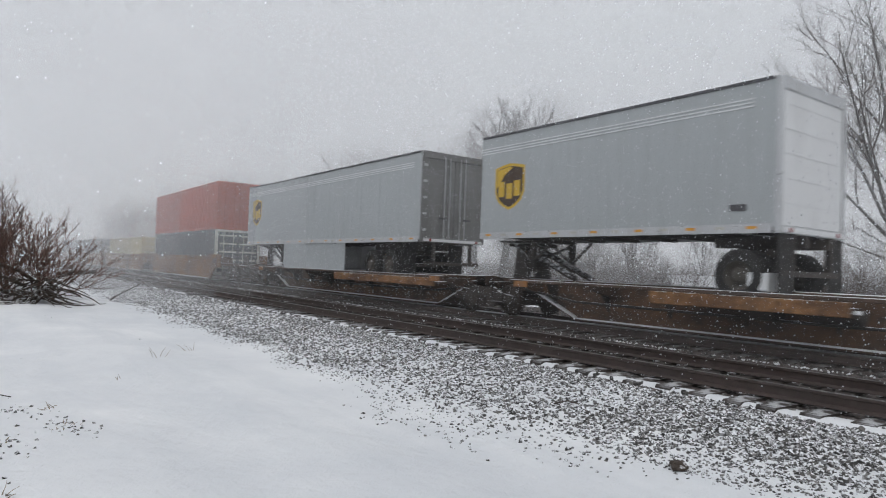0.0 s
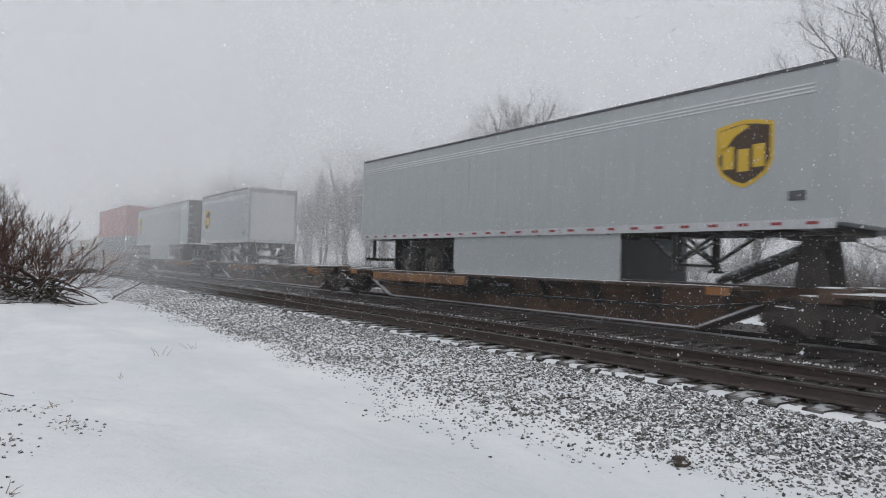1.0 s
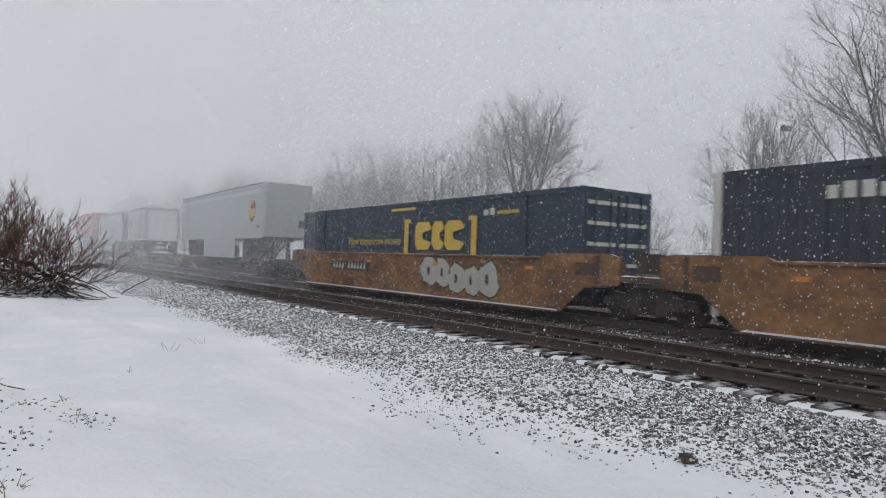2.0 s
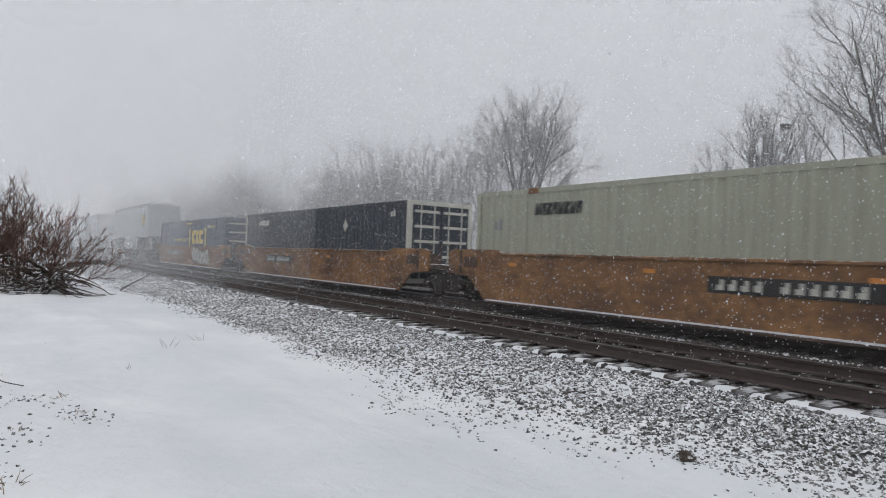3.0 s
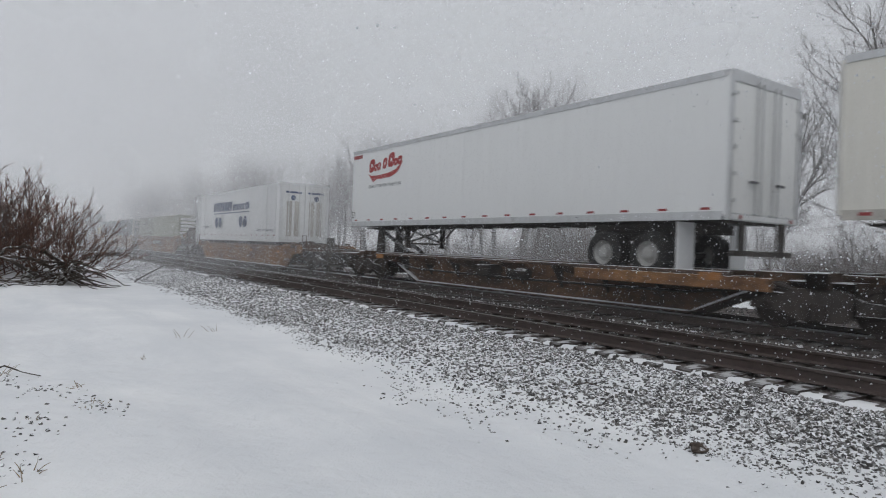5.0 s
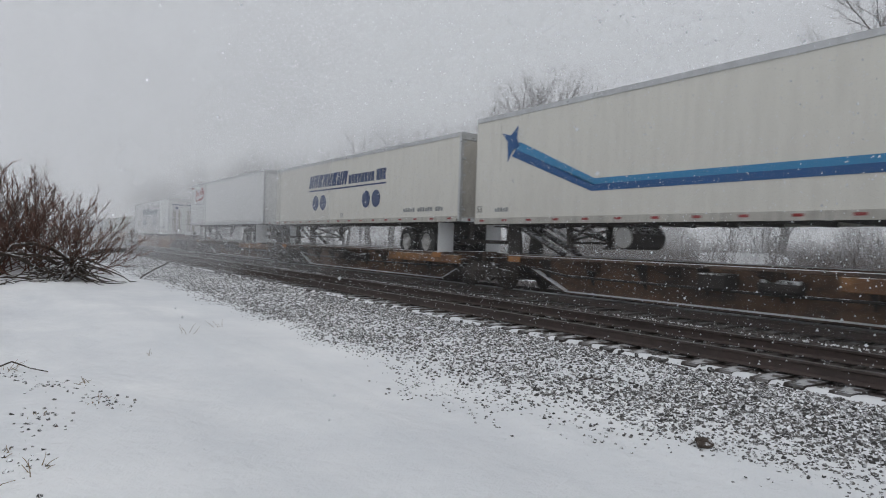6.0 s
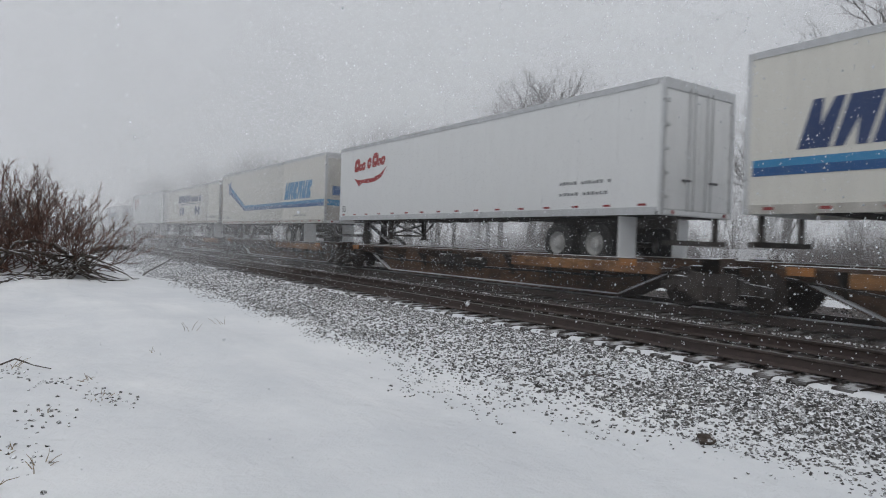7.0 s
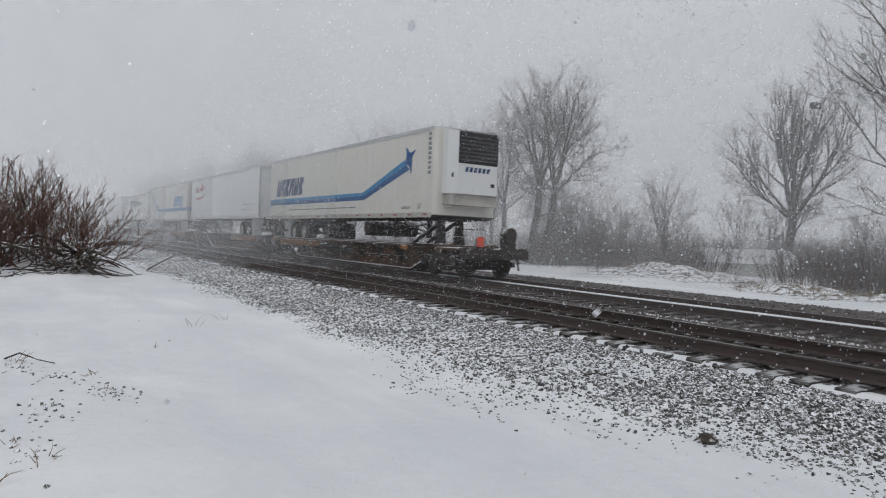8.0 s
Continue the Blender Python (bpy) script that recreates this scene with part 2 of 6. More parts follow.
M = {
    "snow": snow_material(), "bed": wet_ballast(), "stone": stone_material("crushed_stone", 0.39), "dark_stone": stone_material("dark_stone", 0.12),
    "sleeper": sleeper_material("tarred_wood", 0.5), "bare_sleeper": sleeper_material("bare_tarred_wood", 0.15),
    "rail": rusty("rail_rust", (0.072, 0.052, 0.047), (0.058, 0.045, 0.042)),
    "rail_head": paint("worn_steel", (0.20, 0.19, 0.185), 0.4, 1.0, 0.35),
    "silver": paint("grey_trailer_paint", (0.40, 0.425, 0.435), 0.4, 0.0, 0.12),
    "white": paint("white_trailer_paint", (0.74, 0.75, 0.75), 0.38, 0.0, 0.06),
    "cream": paint("dirty_white_paint", (0.68, 0.665, 0.61), 0.45, 0.0, 0.12),
    "white_door": paint("white_door_paint", (0.72, 0.73, 0.74), 0.4, 0.0, 0.15),
    # Road stain on doors and rails; also the shaded cream below the cooling unit.
    "dirty_or_shaded": paint("stained_or_shaded_paint", (0.50, 0.48, 0.44), 0.6, 0.0, 0.55),
    # Grime, plus the shade of a back-lit rear end put into the colour.
    "grimy": paint("grimy_shaded_grey_paint", (0.20, 0.20, 0.20), 0.6, 0.0, 0.5, (0.05, 0.04, 0.035)),
    "alu": paint("aluminium_trim", (0.55, 0.56, 0.57), 0.38, 0.6, 0.25),
    "dark_trim": paint("dark_trim", (0.09, 0.09, 0.10), 0.5, 0.2, 0.2),
    "under": rusty("dark_underframe", (0.045, 0.041, 0.040), (0.065, 0.054, 0.048), 0.3),
    "car_rust": rusty("rust_brown_steel", (0.31, 0.155, 0.060), (0.125, 0.062, 0.034), 0.25, (0.05, 0.032, 0.022)),
    "car_dark": rusty("oxide_brown_steel", (0.105, 0.062, 0.043), (0.06, 0.045, 0.038), 0.5),
    "sill": rusty("sill_brown", (0.155, 0.086, 0.050), (0.065, 0.046, 0.038), 0.2, (0.035, 0.028, 0.024)),
    "orange": paint("orange_paint", (0.60, 0.22, 0.035), 0.5, 0.0, 0.35),
    "plate": paint("dull_orange_plate", (0.34, 0.14, 0.035), 0.6, 0.0, 0.6),
    "dark_rim": paint("grimy_wheel_rim", (0.075, 0.068, 0.06), 0.7, 0.0, 0.4),
    "tyre": paint("rubber", (0.022, 0.022, 0.023), 0.85, 0.0, 0.2),
    "rim": paint("wheel_rim", (0.40, 0.40, 0.39), 0.5, 0.2, 0.5),
    "wheel_steel": rusty("wheel_steel", (0.05, 0.038, 0.033), (0.035, 0.028, 0.026)),
    "red_tape": paint("red_reflector", (0.26, 0.025, 0.025), 0.35, 0.0, 0.15),
    "amber": paint("amber_reflector", (0.70, 0.33, 0.04), 0.35, 0.0, 0.15),
    "gold": paint("gold_paint", (0.62, 0.40, 0.035), 0.4, 0.0, 0.15),
    "brown": paint("brown_paint", (0.055, 0.032, 0.018), 0.45, 0.0, 0.15),
    "navy": paint("navy_paint", (0.018, 0.045, 0.14), 0.4, 0.0, 0.15),
    "blue": paint("blue_paint", (0.03, 0.22, 0.44), 0.4, 0.0, 0.12),
    "deep_blue": paint("deep_blue_paint", (0.010, 0.085, 0.25), 0.4, 0.0, 0.12),
    "red": paint("red_paint", (0.33, 0.022, 0.022), 0.4, 0.0, 0.12),
    "yellow": paint("yellow_paint", (0.62, 0.42, 0.04), 0.45, 0.0, 0.25),
    "black": paint("black_paint", (0.014, 0.014, 0.015), 0.5, 0.0, 0.15),
    "charcoal": paint("charcoal_container_paint", (0.022, 0.032, 0.046), 0.5, 0.0, 0.25, (0.05, 0.05, 0.05)),
    "dark_navy": paint("dark_blue_container_paint", (0.014, 0.032, 0.060), 0.5, 0.0, 0.25, (0.05, 0.05, 0.05)),
    "sage": paint("grey_green_container_paint", (0.34, 0.345, 0.275), 0.55, 0.0, 0.3),
    "orange_red": paint("orange_red_container_paint", (0.40, 0.062, 0.026), 0.5, 0.0, 0.3),
    "slate": paint("slate_container_paint", (0.085, 0.095, 0.105), 0.55, 0.0, 0.3),
    "tan": paint("tan_container_paint", (0.50, 0.44, 0.27), 0.55, 0.0, 0.25),
    "spray": paint("pale_spray_paint", (0.44, 0.43, 0.39), 0.7, 0.0, 0.25),
    "pale_bar": paint("pale_lettering_paint", (0.52, 0.51, 0.46), 0.6, 0.0, 0.3),
    "grey_bar": paint("grey_lettering_paint", (0.22, 0.23, 0.24), 0.5, 0.0, 0.2),
    "fluoro": paint("fluorescent_orange", (0.70, 0.09, 0.05), 0.5, 0.0, 0.1),
    "bark": bark("tree_bark", (0.045, 0.038, 0.033), (0.11, 0.095, 0.085), 0.25),
    "twig": bark("twig_bark", (0.050, 0.038, 0.034), (0.115, 0.090, 0.080), 0.0),
    "thicket": bark("thicket_bark", (0.036, 0.023, 0.020), (0.088, 0.056, 0.047), 0.0),
    "nest": bark("nest_twig", (0.03, 0.025, 0.02), (0.07, 0.055, 0.045), 0.0),
    "brush": bark("red_brown_twig", (0.056, 0.029, 0.023), (0.14, 0.074, 0.053), 0.0),
    "log": bark("dead_wood", (0.030, 0.022, 0.018), (0.08, 0.062, 0.05), 0.22),
    "dry": bark("dry_grass", (0.14, 0.10, 0.06), (0.26, 0.20, 0.12), 0.2),
    "flake": flake_material(),
    "rubble": bark("earth_rubble", (0.07, 0.06, 0.05), (0.16, 0.14, 0.12), 0.40),
}


# ---- mesh building ----
class Build:
    """Collects faces for one mesh."""

    def __init__(self):
        self.v, self.f = [], []

    def add(self, verts, faces):
        n = len(self.v)
        self.v.extend(verts)
        self.f.extend([tuple(i + n for i in face) for face in faces])
        return self

    def box(self, x0, x1, y0, y1, z0, z1, c=0.0):
        """A block, its long edges along y and z cut back by c."""
        if c:
            return self.prism_y([(x0 + c, z0), (x1 - c, z0), (x1, z0 + c), (x1, z1 - c), (x1 - c, z1), (x0 + c, z1), (x0, z1 - c), (x0, z0 + c)], y0, y1)
        return self.add([(x, y, z) for x in (x0, x1) for y in (y0, y1) for z in (z0, z1)],
                        [(0, 1, 3, 2), (4, 6, 7, 5), (0, 4, 5, 1), (2, 3, 7, 6), (0, 2, 6, 4), (1, 5, 7, 3)])

    def prism(self, ring_a, ring_b):
        n = len(ring_a)
        return self.add(list(ring_a) + list(ring_b), [tuple(range(n))[::-1], tuple(range(n, 2 * n))] + [(i, (i + 1) % n, n + (i + 1) % n, n + i) for i in range(n)])

    def prism_x(self, poly, x0, x1):
        """poly: (y, z) corners."""
        return self.prism([(x0, y, z) for y, z in poly], [(x1, y, z) for y, z in poly])

    def prism_y(self, poly, y0, y1):
        return self.prism([(x, y0, z) for x, z in poly], [(x, y1, z) for x, z in poly])

    def prism_z(self, poly, z0, z1):
        return self.prism([(x, y, z0) for x, y in poly], [(x, y, z1) for x, y in poly])

    def cyl_x(self, x0, x1, y, z, r, n=16):
        return self.prism_x([(y + r * math.cos(i * math.tau / n), z + r * math.sin(i * math.tau / n)) for i in range(n)], x0, x1)

    def cyl_y(self, y0, y1, x, z, r, n=12):
        return self.prism_y([(x + r * math.cos(i * math.tau / n), z + r * math.sin(i * math.tau / n)) for i in range(n)], y0, y1)

    def cyl_z(self, z0, z1, x, y, r, n=12):
        return self.prism_z([(x + r * math.cos(i * math.tau / n), y + r * math.sin(i * math.tau / n)) for i in range(n)], z0, z1)

    def lathe_x(self, profile, y, z, n=20):
        """profile: (x, radius) round an axle along x."""
        m = len(profile)
        verts = [(x, y + r * math.cos(i * math.tau / n), z + r * math.sin(i * math.tau / n)) for i in range(n) for x, r in profile]
        return self.add(verts, [(i * m + k, i * m + k + 1, ((i + 1) % n) * m + k + 1, ((i + 1) % n) * m + k) for i in range(n) for k in range(m - 1)])

    def bar(self, a, b, w, h=None):
        """A square bar from a to b."""
        return self.tube([a, b], w * 0.7, (h or w) * 0.7, 4)

    def tube(self, path, r0, r1, sides=3):
        n0, k, last = len(self.v), len(path), len(path) - 1
        for i, p in enumerate(path):
            a, b = path[max(i - 1, 0)], path[min(i + 1, last)]
            d = Vector((b[0] - a[0], b[1] - a[1], b[2] - a[2])).normalized()
            s = d.orthogonal().normalized()
            q = d.cross(s)
            r = r0 + (r1 - r0) * i / last
            for j in range(sides):
                w = (j + 0.5) * math.tau / sides
                cw, sw = r * math.cos(w), r * math.sin(w)
                self.v.append((p[0] + s[0] * cw + q[0] * sw, p[1] + s[1] * cw + q[1] * sw, p[2] + s[2] * cw + q[2] * sw))
        for i in range(last):
            for j in range(sides):
                j2 = (j + 1) % sides
                self.f.append((n0 + i * sides + j, n0 + i * sides + j2, n0 + (i + 1) * sides + j2, n0 + (i + 1) * sides + j))
        if sides > 3:
            self.f.append(tuple(n0 + j for j in range(sides))[::-1])
            self.f.append(tuple(n0 + last * sides + j for j in range(sides)))
        return self

    def mesh(self, name, material, smooth=False, normals=True):
        me = bpy.data.meshes.new(name)
        me.from_pydata(self.v, [], self.f)
        if normals:
            bm = bmesh.new()
            bm.from_mesh(me)
            bmesh.ops.recalc_face_normals(bm, faces=bm.faces)
            bm.to_mesh(me)
            bm.free()
        if smooth:
            me.polygons.foreach_set("use_smooth", [True] * len(me.polygons))
        me.materials.append(M[material])
        return me


def part(name, b, material, parent=None, label="", smooth=False, normals=True):
    ob = new(name, b.mesh(name, material, smooth, normals))
    if parent is not None:
        ob.parent = parent
    if label:
        tagged(ob, label)
    return ob


def again(name, source, parent, m):
    """One more piece on the mesh of another."""
    ob = new(name, source.data)
    ob.parent = parent
    ob.matrix_local = m
    return ob


# Everything that rides with the train: (object, x, y at the start, z)
RIDERS = []


def rider(name, y, label, category, group=""):
    ob = new(name)
    ob.location = (TRACK_FAR, y, 0)
    RIDERS.append((ob, y))
    return tagged(ob, label, category, group)


def writing(name, body, size, material, parent, y, z, x=-1.312):
    """Painted lettering on the side that faces the near track."""
    curve = bpy.data.curves.new(name, "FONT")
    curve.body, curve.size, curve.extrude = body, size, 0.002
    temp = bpy.data.objects.new(name, curve)
    scene.collection.objects.link(temp)
    me = bpy.data.meshes.new_from_object(temp.evaluated_get(bpy.context.evaluated_depsgraph_get()))
    bpy.data.objects.remove(temp)
    me.materials.clear()
    me.materials.append(M[material])
    ob = new(name, me)
    ob.parent = parent
    ob.matrix_local = Matrix(((0, 0, -1, x), (-1, 0, 0, y), (0, 1, 0, z), (0, 0, 0, 1)))
    return ob


# ---- ground and tracks ----
def mound(x, y, cx, cy, rx, ry, h):
    return h * math.exp(-((x - cx) / rx) ** 2 - ((y - cy) / ry) ** 2)


def height(x, y):
    """The snow surface."""
    z = GROUND
    if x > 4.4:
        ease = min(1.0, max(0.0, (x - 4.7) / 2.5))
        z += 0.20 * ease * ease * (3 - 2 * ease)
    if x > 15.5:
        z -= 0.18 * min(1.0, (x - 15.5) / 2.0)
    n = noise.noise((x * 0.35, y * 0.22, 0.3)) * 0.11 + noise.noise((x * 1.3, y * 0.7, 4.0)) * 0.035 + noise.noise((x * 3.1, y * 2.0, 6.0)) * 0.012
    if x < 4.7:
        z += n + 0.035 * math.sin(x * 2.2 + 0.25 * y + 2.0 * noise.noise((x * 0.4, y * 0.15, 9))) * (1 if x > 0 else 0.5)
        z += mound(x, y, 0.5, 24, 4.5, 7, 0.10) + mound(x, y, 1.0, 27.0, 1.8, 1.7, 1.0)
    elif x < 7.0:
        z += n * 0.6 * (7.0 - x) / 2.3
    elif x > 18:
        far = min(1.0, (x - 18) / 6)
        z += far * (noise.noise((x * 0.12, y * 0.12, 2.0)) * 0.5 + 0.15)
    return z


def build_ground():
    xs = [-900, -400, -180, -90, -50, -30, -20, -14, -10] + [-7 + 0.22 * i for i in range(66)] + [7.6, 8.6, 10, 12, 14, 15.5, 16.5, 17.3] + \
         [18 + 0.7 * i for i in range(38)] + [46, 50, 56, 64, 76, 95, 130, 190, 300, 500, 900]
    ys = [-900, -400, -150, -70, -35, -20, -12, -8] + [-5 + 0.25 * i for i in range(120)] + [25 + 0.8 * i for i in range(50)] + \
         [66, 70, 76, 84, 95, 110, 130, 160, 200, 270, 400, 700, 1200]
    b = Build()
    b.v = [(x, y, height(x, y)) for x in xs for y in ys]
    n = len(ys)
    b.f = [(i * n + j, (i + 1) * n + j, (i + 1) * n + j + 1, i * n + j + 1) for i in range(len(xs) - 1) for j in range(n - 1)]
    tagged(part("ground", b, "snow", smooth=True, normals=False), "snow-covered open ground with faint wheel ruts", "ground", kind="structure")


def build_bed():
    """Raised bed of crushed stone under both tracks."""
    poly = [(6.9, -0.62), (6.95, -0.275), (7.28, -0.25), (7.6, -0.225), (18.5, -0.225), (19.3, -0.33), (19.9, -0.85)]
    b = Build()
    ys = [-300, -40] + [-12 + 2.0 * i for i in range(60)] + [140, 260, 600, 1100]
    rings = [[(x + (0.06 * noise.noise((x, y * 0.7, 1)) if i in (1, 2, 5) else 0), y, z) for i, (x, z) in enumerate(poly)] for y in ys]
    k = len(poly)
    b.v = [p for ring in rings for p in ring]
    b.f = [(r * k + i, r * k + i + 1, (r + 1) * k + i + 1, (r + 1) * k + i) for r in range(len(ys) - 1) for i in range(k - 1)]
    tagged(part("track_bed", b, "bed"), "dark wet crushed-stone bed under two tracks", "track bed", kind="structure")
    # snow left lying inside the far rail and along the tracks
    for name, x0, x1, z0, z1 in (("snow_strip", 12.90, 13.50, -0.22, -0.075), ("snow_strip", 7.30, 7.74, -0.27, -0.205)):
        s = Build()
        prev = None
        for i in range(230):
            y = -20 + i * 0.7 if i < 200 else 120 + (i - 200) * 16
            w = 0.05 * noise.noise((y * 0.8, x0, 3)) + 0.03 * noise.noise((y * 3.1, x0, 5))
            ring = [(x0 + w, y, z0), (x0 + 0.14 + w, y, z1 + 0.3 * w), ((x0 + x1) / 2, y, z1 + 0.3 * w), (x1 - 0.02, y, z1 - 0.02), (x1, y, z0)]
            s.v.extend(ring)
            if prev is not None:
                s.f.extend([(prev + k, prev + k + 1, len(s.v) - 5 + k + 1, len(s.v) - 5 + k) for k in range(4)])
            prev = len(s.v) - 5
        tagged(part(name, s, "snow", smooth=True), "narrow strip of snow left lying along the rail", "snow", kind="structure")


RAIL = [(-0.07, -0.172), (0.07, -0.172), (0.07, -0.16), (0.012, -0.135), (0.012, -0.045), (0.036, -0.034), (0.036, -0.006), (-0.036, -0.006),
        (-0.036, -0.034), (-0.012, -0.045), (-0.012, -0.135), (-0.07, -0.16)]
HEAD = [(-0.035, -0.006), (0.035, -0.006), (0.035, -0.002), (0.028, 0.0), (-0.028, 0.0), (-0.035, -0.002)]


def build_track(center, label, group):
    track = tagged(new("railway_track"), label, "railway track", group, kind="structure")
    track.location = (center, 0, 0)
    for side in (-0.7535, 0.7535):
        rail = part("rail", Build().prism_y([(x + side, z) for x, z in RAIL], -60, 900), "rail", track, "rusty brown steel rail")
        part("rail_head", Build().prism_y([(x + side, z) for x, z in HEAD], -60, 900), "rail_head", rail, "polished running surface")
    return track


def build_sleepers(track, first, count, wood):
    shape = Build().prism_y([(-1.29, -0.36), (1.29, -0.36), (1.295, -0.21), (1.275, -0.182), (-1.275, -0.182), (-1.295, -0.21)], -0.112, 0.112)
    one = None
    for i in range(count):
        m = pose(random.uniform(-0.06, 0.06), first + i * 0.463 + random.uniform(-0.03, 0.03), random.uniform(-0.018, 0.0), 0, random.uniform(-0.4, 0.4), random.uniform(-1.6, 1.6))
        if one is None:
            one = part("sleeper", shape, wood, track)
            one.matrix_local = m
        else:
            again("sleeper", one, track, m)
    rest = Build()
    for i in range(count, count + 500):
        y = first + i * 0.463
        rest.box(-1.29, 1.29, y - 0.11, y + 0.11, -0.36, -0.185)
    tagged(part("sleeper_row", rest, wood, track), kind="stuff")


def stones(name, count, place, size, material, label, seed):
    """Loose crushed stones, each an uneven block of its own."""
    rng = np.random.default_rng(seed)
    corner = np.array([(x, y, z) for x in (-1, 1) for y in (-1, 1) for z in (-1, 1)], float)
    faces = np.array([(0, 1, 3, 2), (4, 6, 7, 5), (0, 4, 5, 1), (2, 3, 7, 6), (0, 2, 6, 4), (1, 5, 7, 3)])
    pts = place(rng, count)
    count = len(pts)
    half = rng.uniform(size[0], size[1], (count, 1, 1)) * 0.5
    if pts.shape[1] > 3:
        half, pts = half * pts[:, 3].reshape(-1, 1, 1), pts[:, :3]
    shape = corner[None] * rng.uniform(0.55, 1.15, (count, 8, 3)) * np.array([1.15, 1.0, 0.8]) * half
    q = rng.normal(size=(count, 4)) * np.array([1.0, 0.45, 0.45, 1.0])
    q /= np.linalg.norm(q, axis=1, keepdims=True)
    w, u = q[:, :1, None], q[:, 1:][:, None, :]
    turned = shape + 2 * np.cross(u, np.cross(u, shape) + w * shape)
    verts = turned + pts[:, None, :]
    allf = (faces[None] + 8 * np.arange(count)[:, None, None]).reshape(-1, 4)
    me = bpy.data.meshes.new(name)
    me.from_pydata(verts.reshape(-1, 3).tolist(), [], allf.tolist())
    me.materials.append(M[material])
    return tagged(new(name, me), label, "ballast", kind="stuff")


def shoulder(rng, n):
    """Stone shoulder: dense beside the sleepers, thinning out into the snow."""
    y = np.where(rng.random(n) < 0.52, rng.uniform(-2, 15, n), 15 + 50 * rng.random(n) ** 1.35)
    x = 7.36 - rng.random(n) * 3.3
    hem = np.interp(y, [-2.0, 2.0, 3.4, 4.2, 6.0, 9.0, 14.0], [5.3, 5.05, 4.6, 4.05, 4.0, 4.2, 4.3])
    hem = hem + 0.14 * np.sin(y * 1.7) + 0.09 * np.sin(y * 4.1 + 1)
    drift = np.array([noise.noise((a * 0.75, b * 0.45, 7.0)) + 0.5 * noise.noise((a * 2.2, b * 1.8, 3.0)) for a, b in zip(x, y)])
    rise = (x - hem) / np.interp(y, [4.0, 9.0, 14.0], [1.9, 1.5, 0.9])
    chance = np.clip(rise, 0.0, 1.0) * (0.52 + 0.42 * drift) + 0.42 * ((y < 4.8) & (x > 5.0))
    keep = rng.random(n) < np.clip(chance, 0.006 * (x > hem - 0.4), 1.0)
    x, y = x[keep], y[keep]
    grade = np.maximum(np.clip(0.42 + 0.75 * rise[keep], 0.42, 1.0), np.clip((y - 10) / 10, 0.0, 0.9))
    return np.array([(a, b, max(height(a, b), -0.25 if a > 7.2 else -9) + c * g, g) for a, b, c, g in zip(x, y, rng.uniform(-0.016, 0.006, len(x)), grade)])


def crumbs(rng, n):
    """Snow crumbs caught along the rails."""
    lane = np.array([9.66, 9.62, 9.7, 8.2, 11.4])[rng.integers(0, 5, n)]
    y = -2 + 62 * rng.random(n) ** 1.6
    x = lane + rng.normal(0, 0.075, n)
    keep = np.array([noise.noise((a * 3.0, b * 0.9, 2.0)) for a, b in zip(x, y)]) + rng.uniform(-0.25, 0.25, n) > 0.0
    return np.array([(a, b, -0.215) for a, b in zip(x[keep], y[keep])])


def crib(rng, n):
    y = np.where(rng.random(n) < 0.75, rng.uniform(-2, 22, n), rng.uniform(22, 50, n))
    x = rng.uniform(7.3, 18.6, n)
    return np.array([(a, b, -0.225 + c) for a, b, c in zip(x, y, rng.uniform(-0.005, 0.012, n))])


build_ground()
build_bed()
near_track = build_track(TRACK_NEAR, "empty railway track with rusty rails on dark wooden sleepers", "railway tracks")
far_track = build_track(TRACK_FAR, "railway track that carries the freight train", "railway tracks")


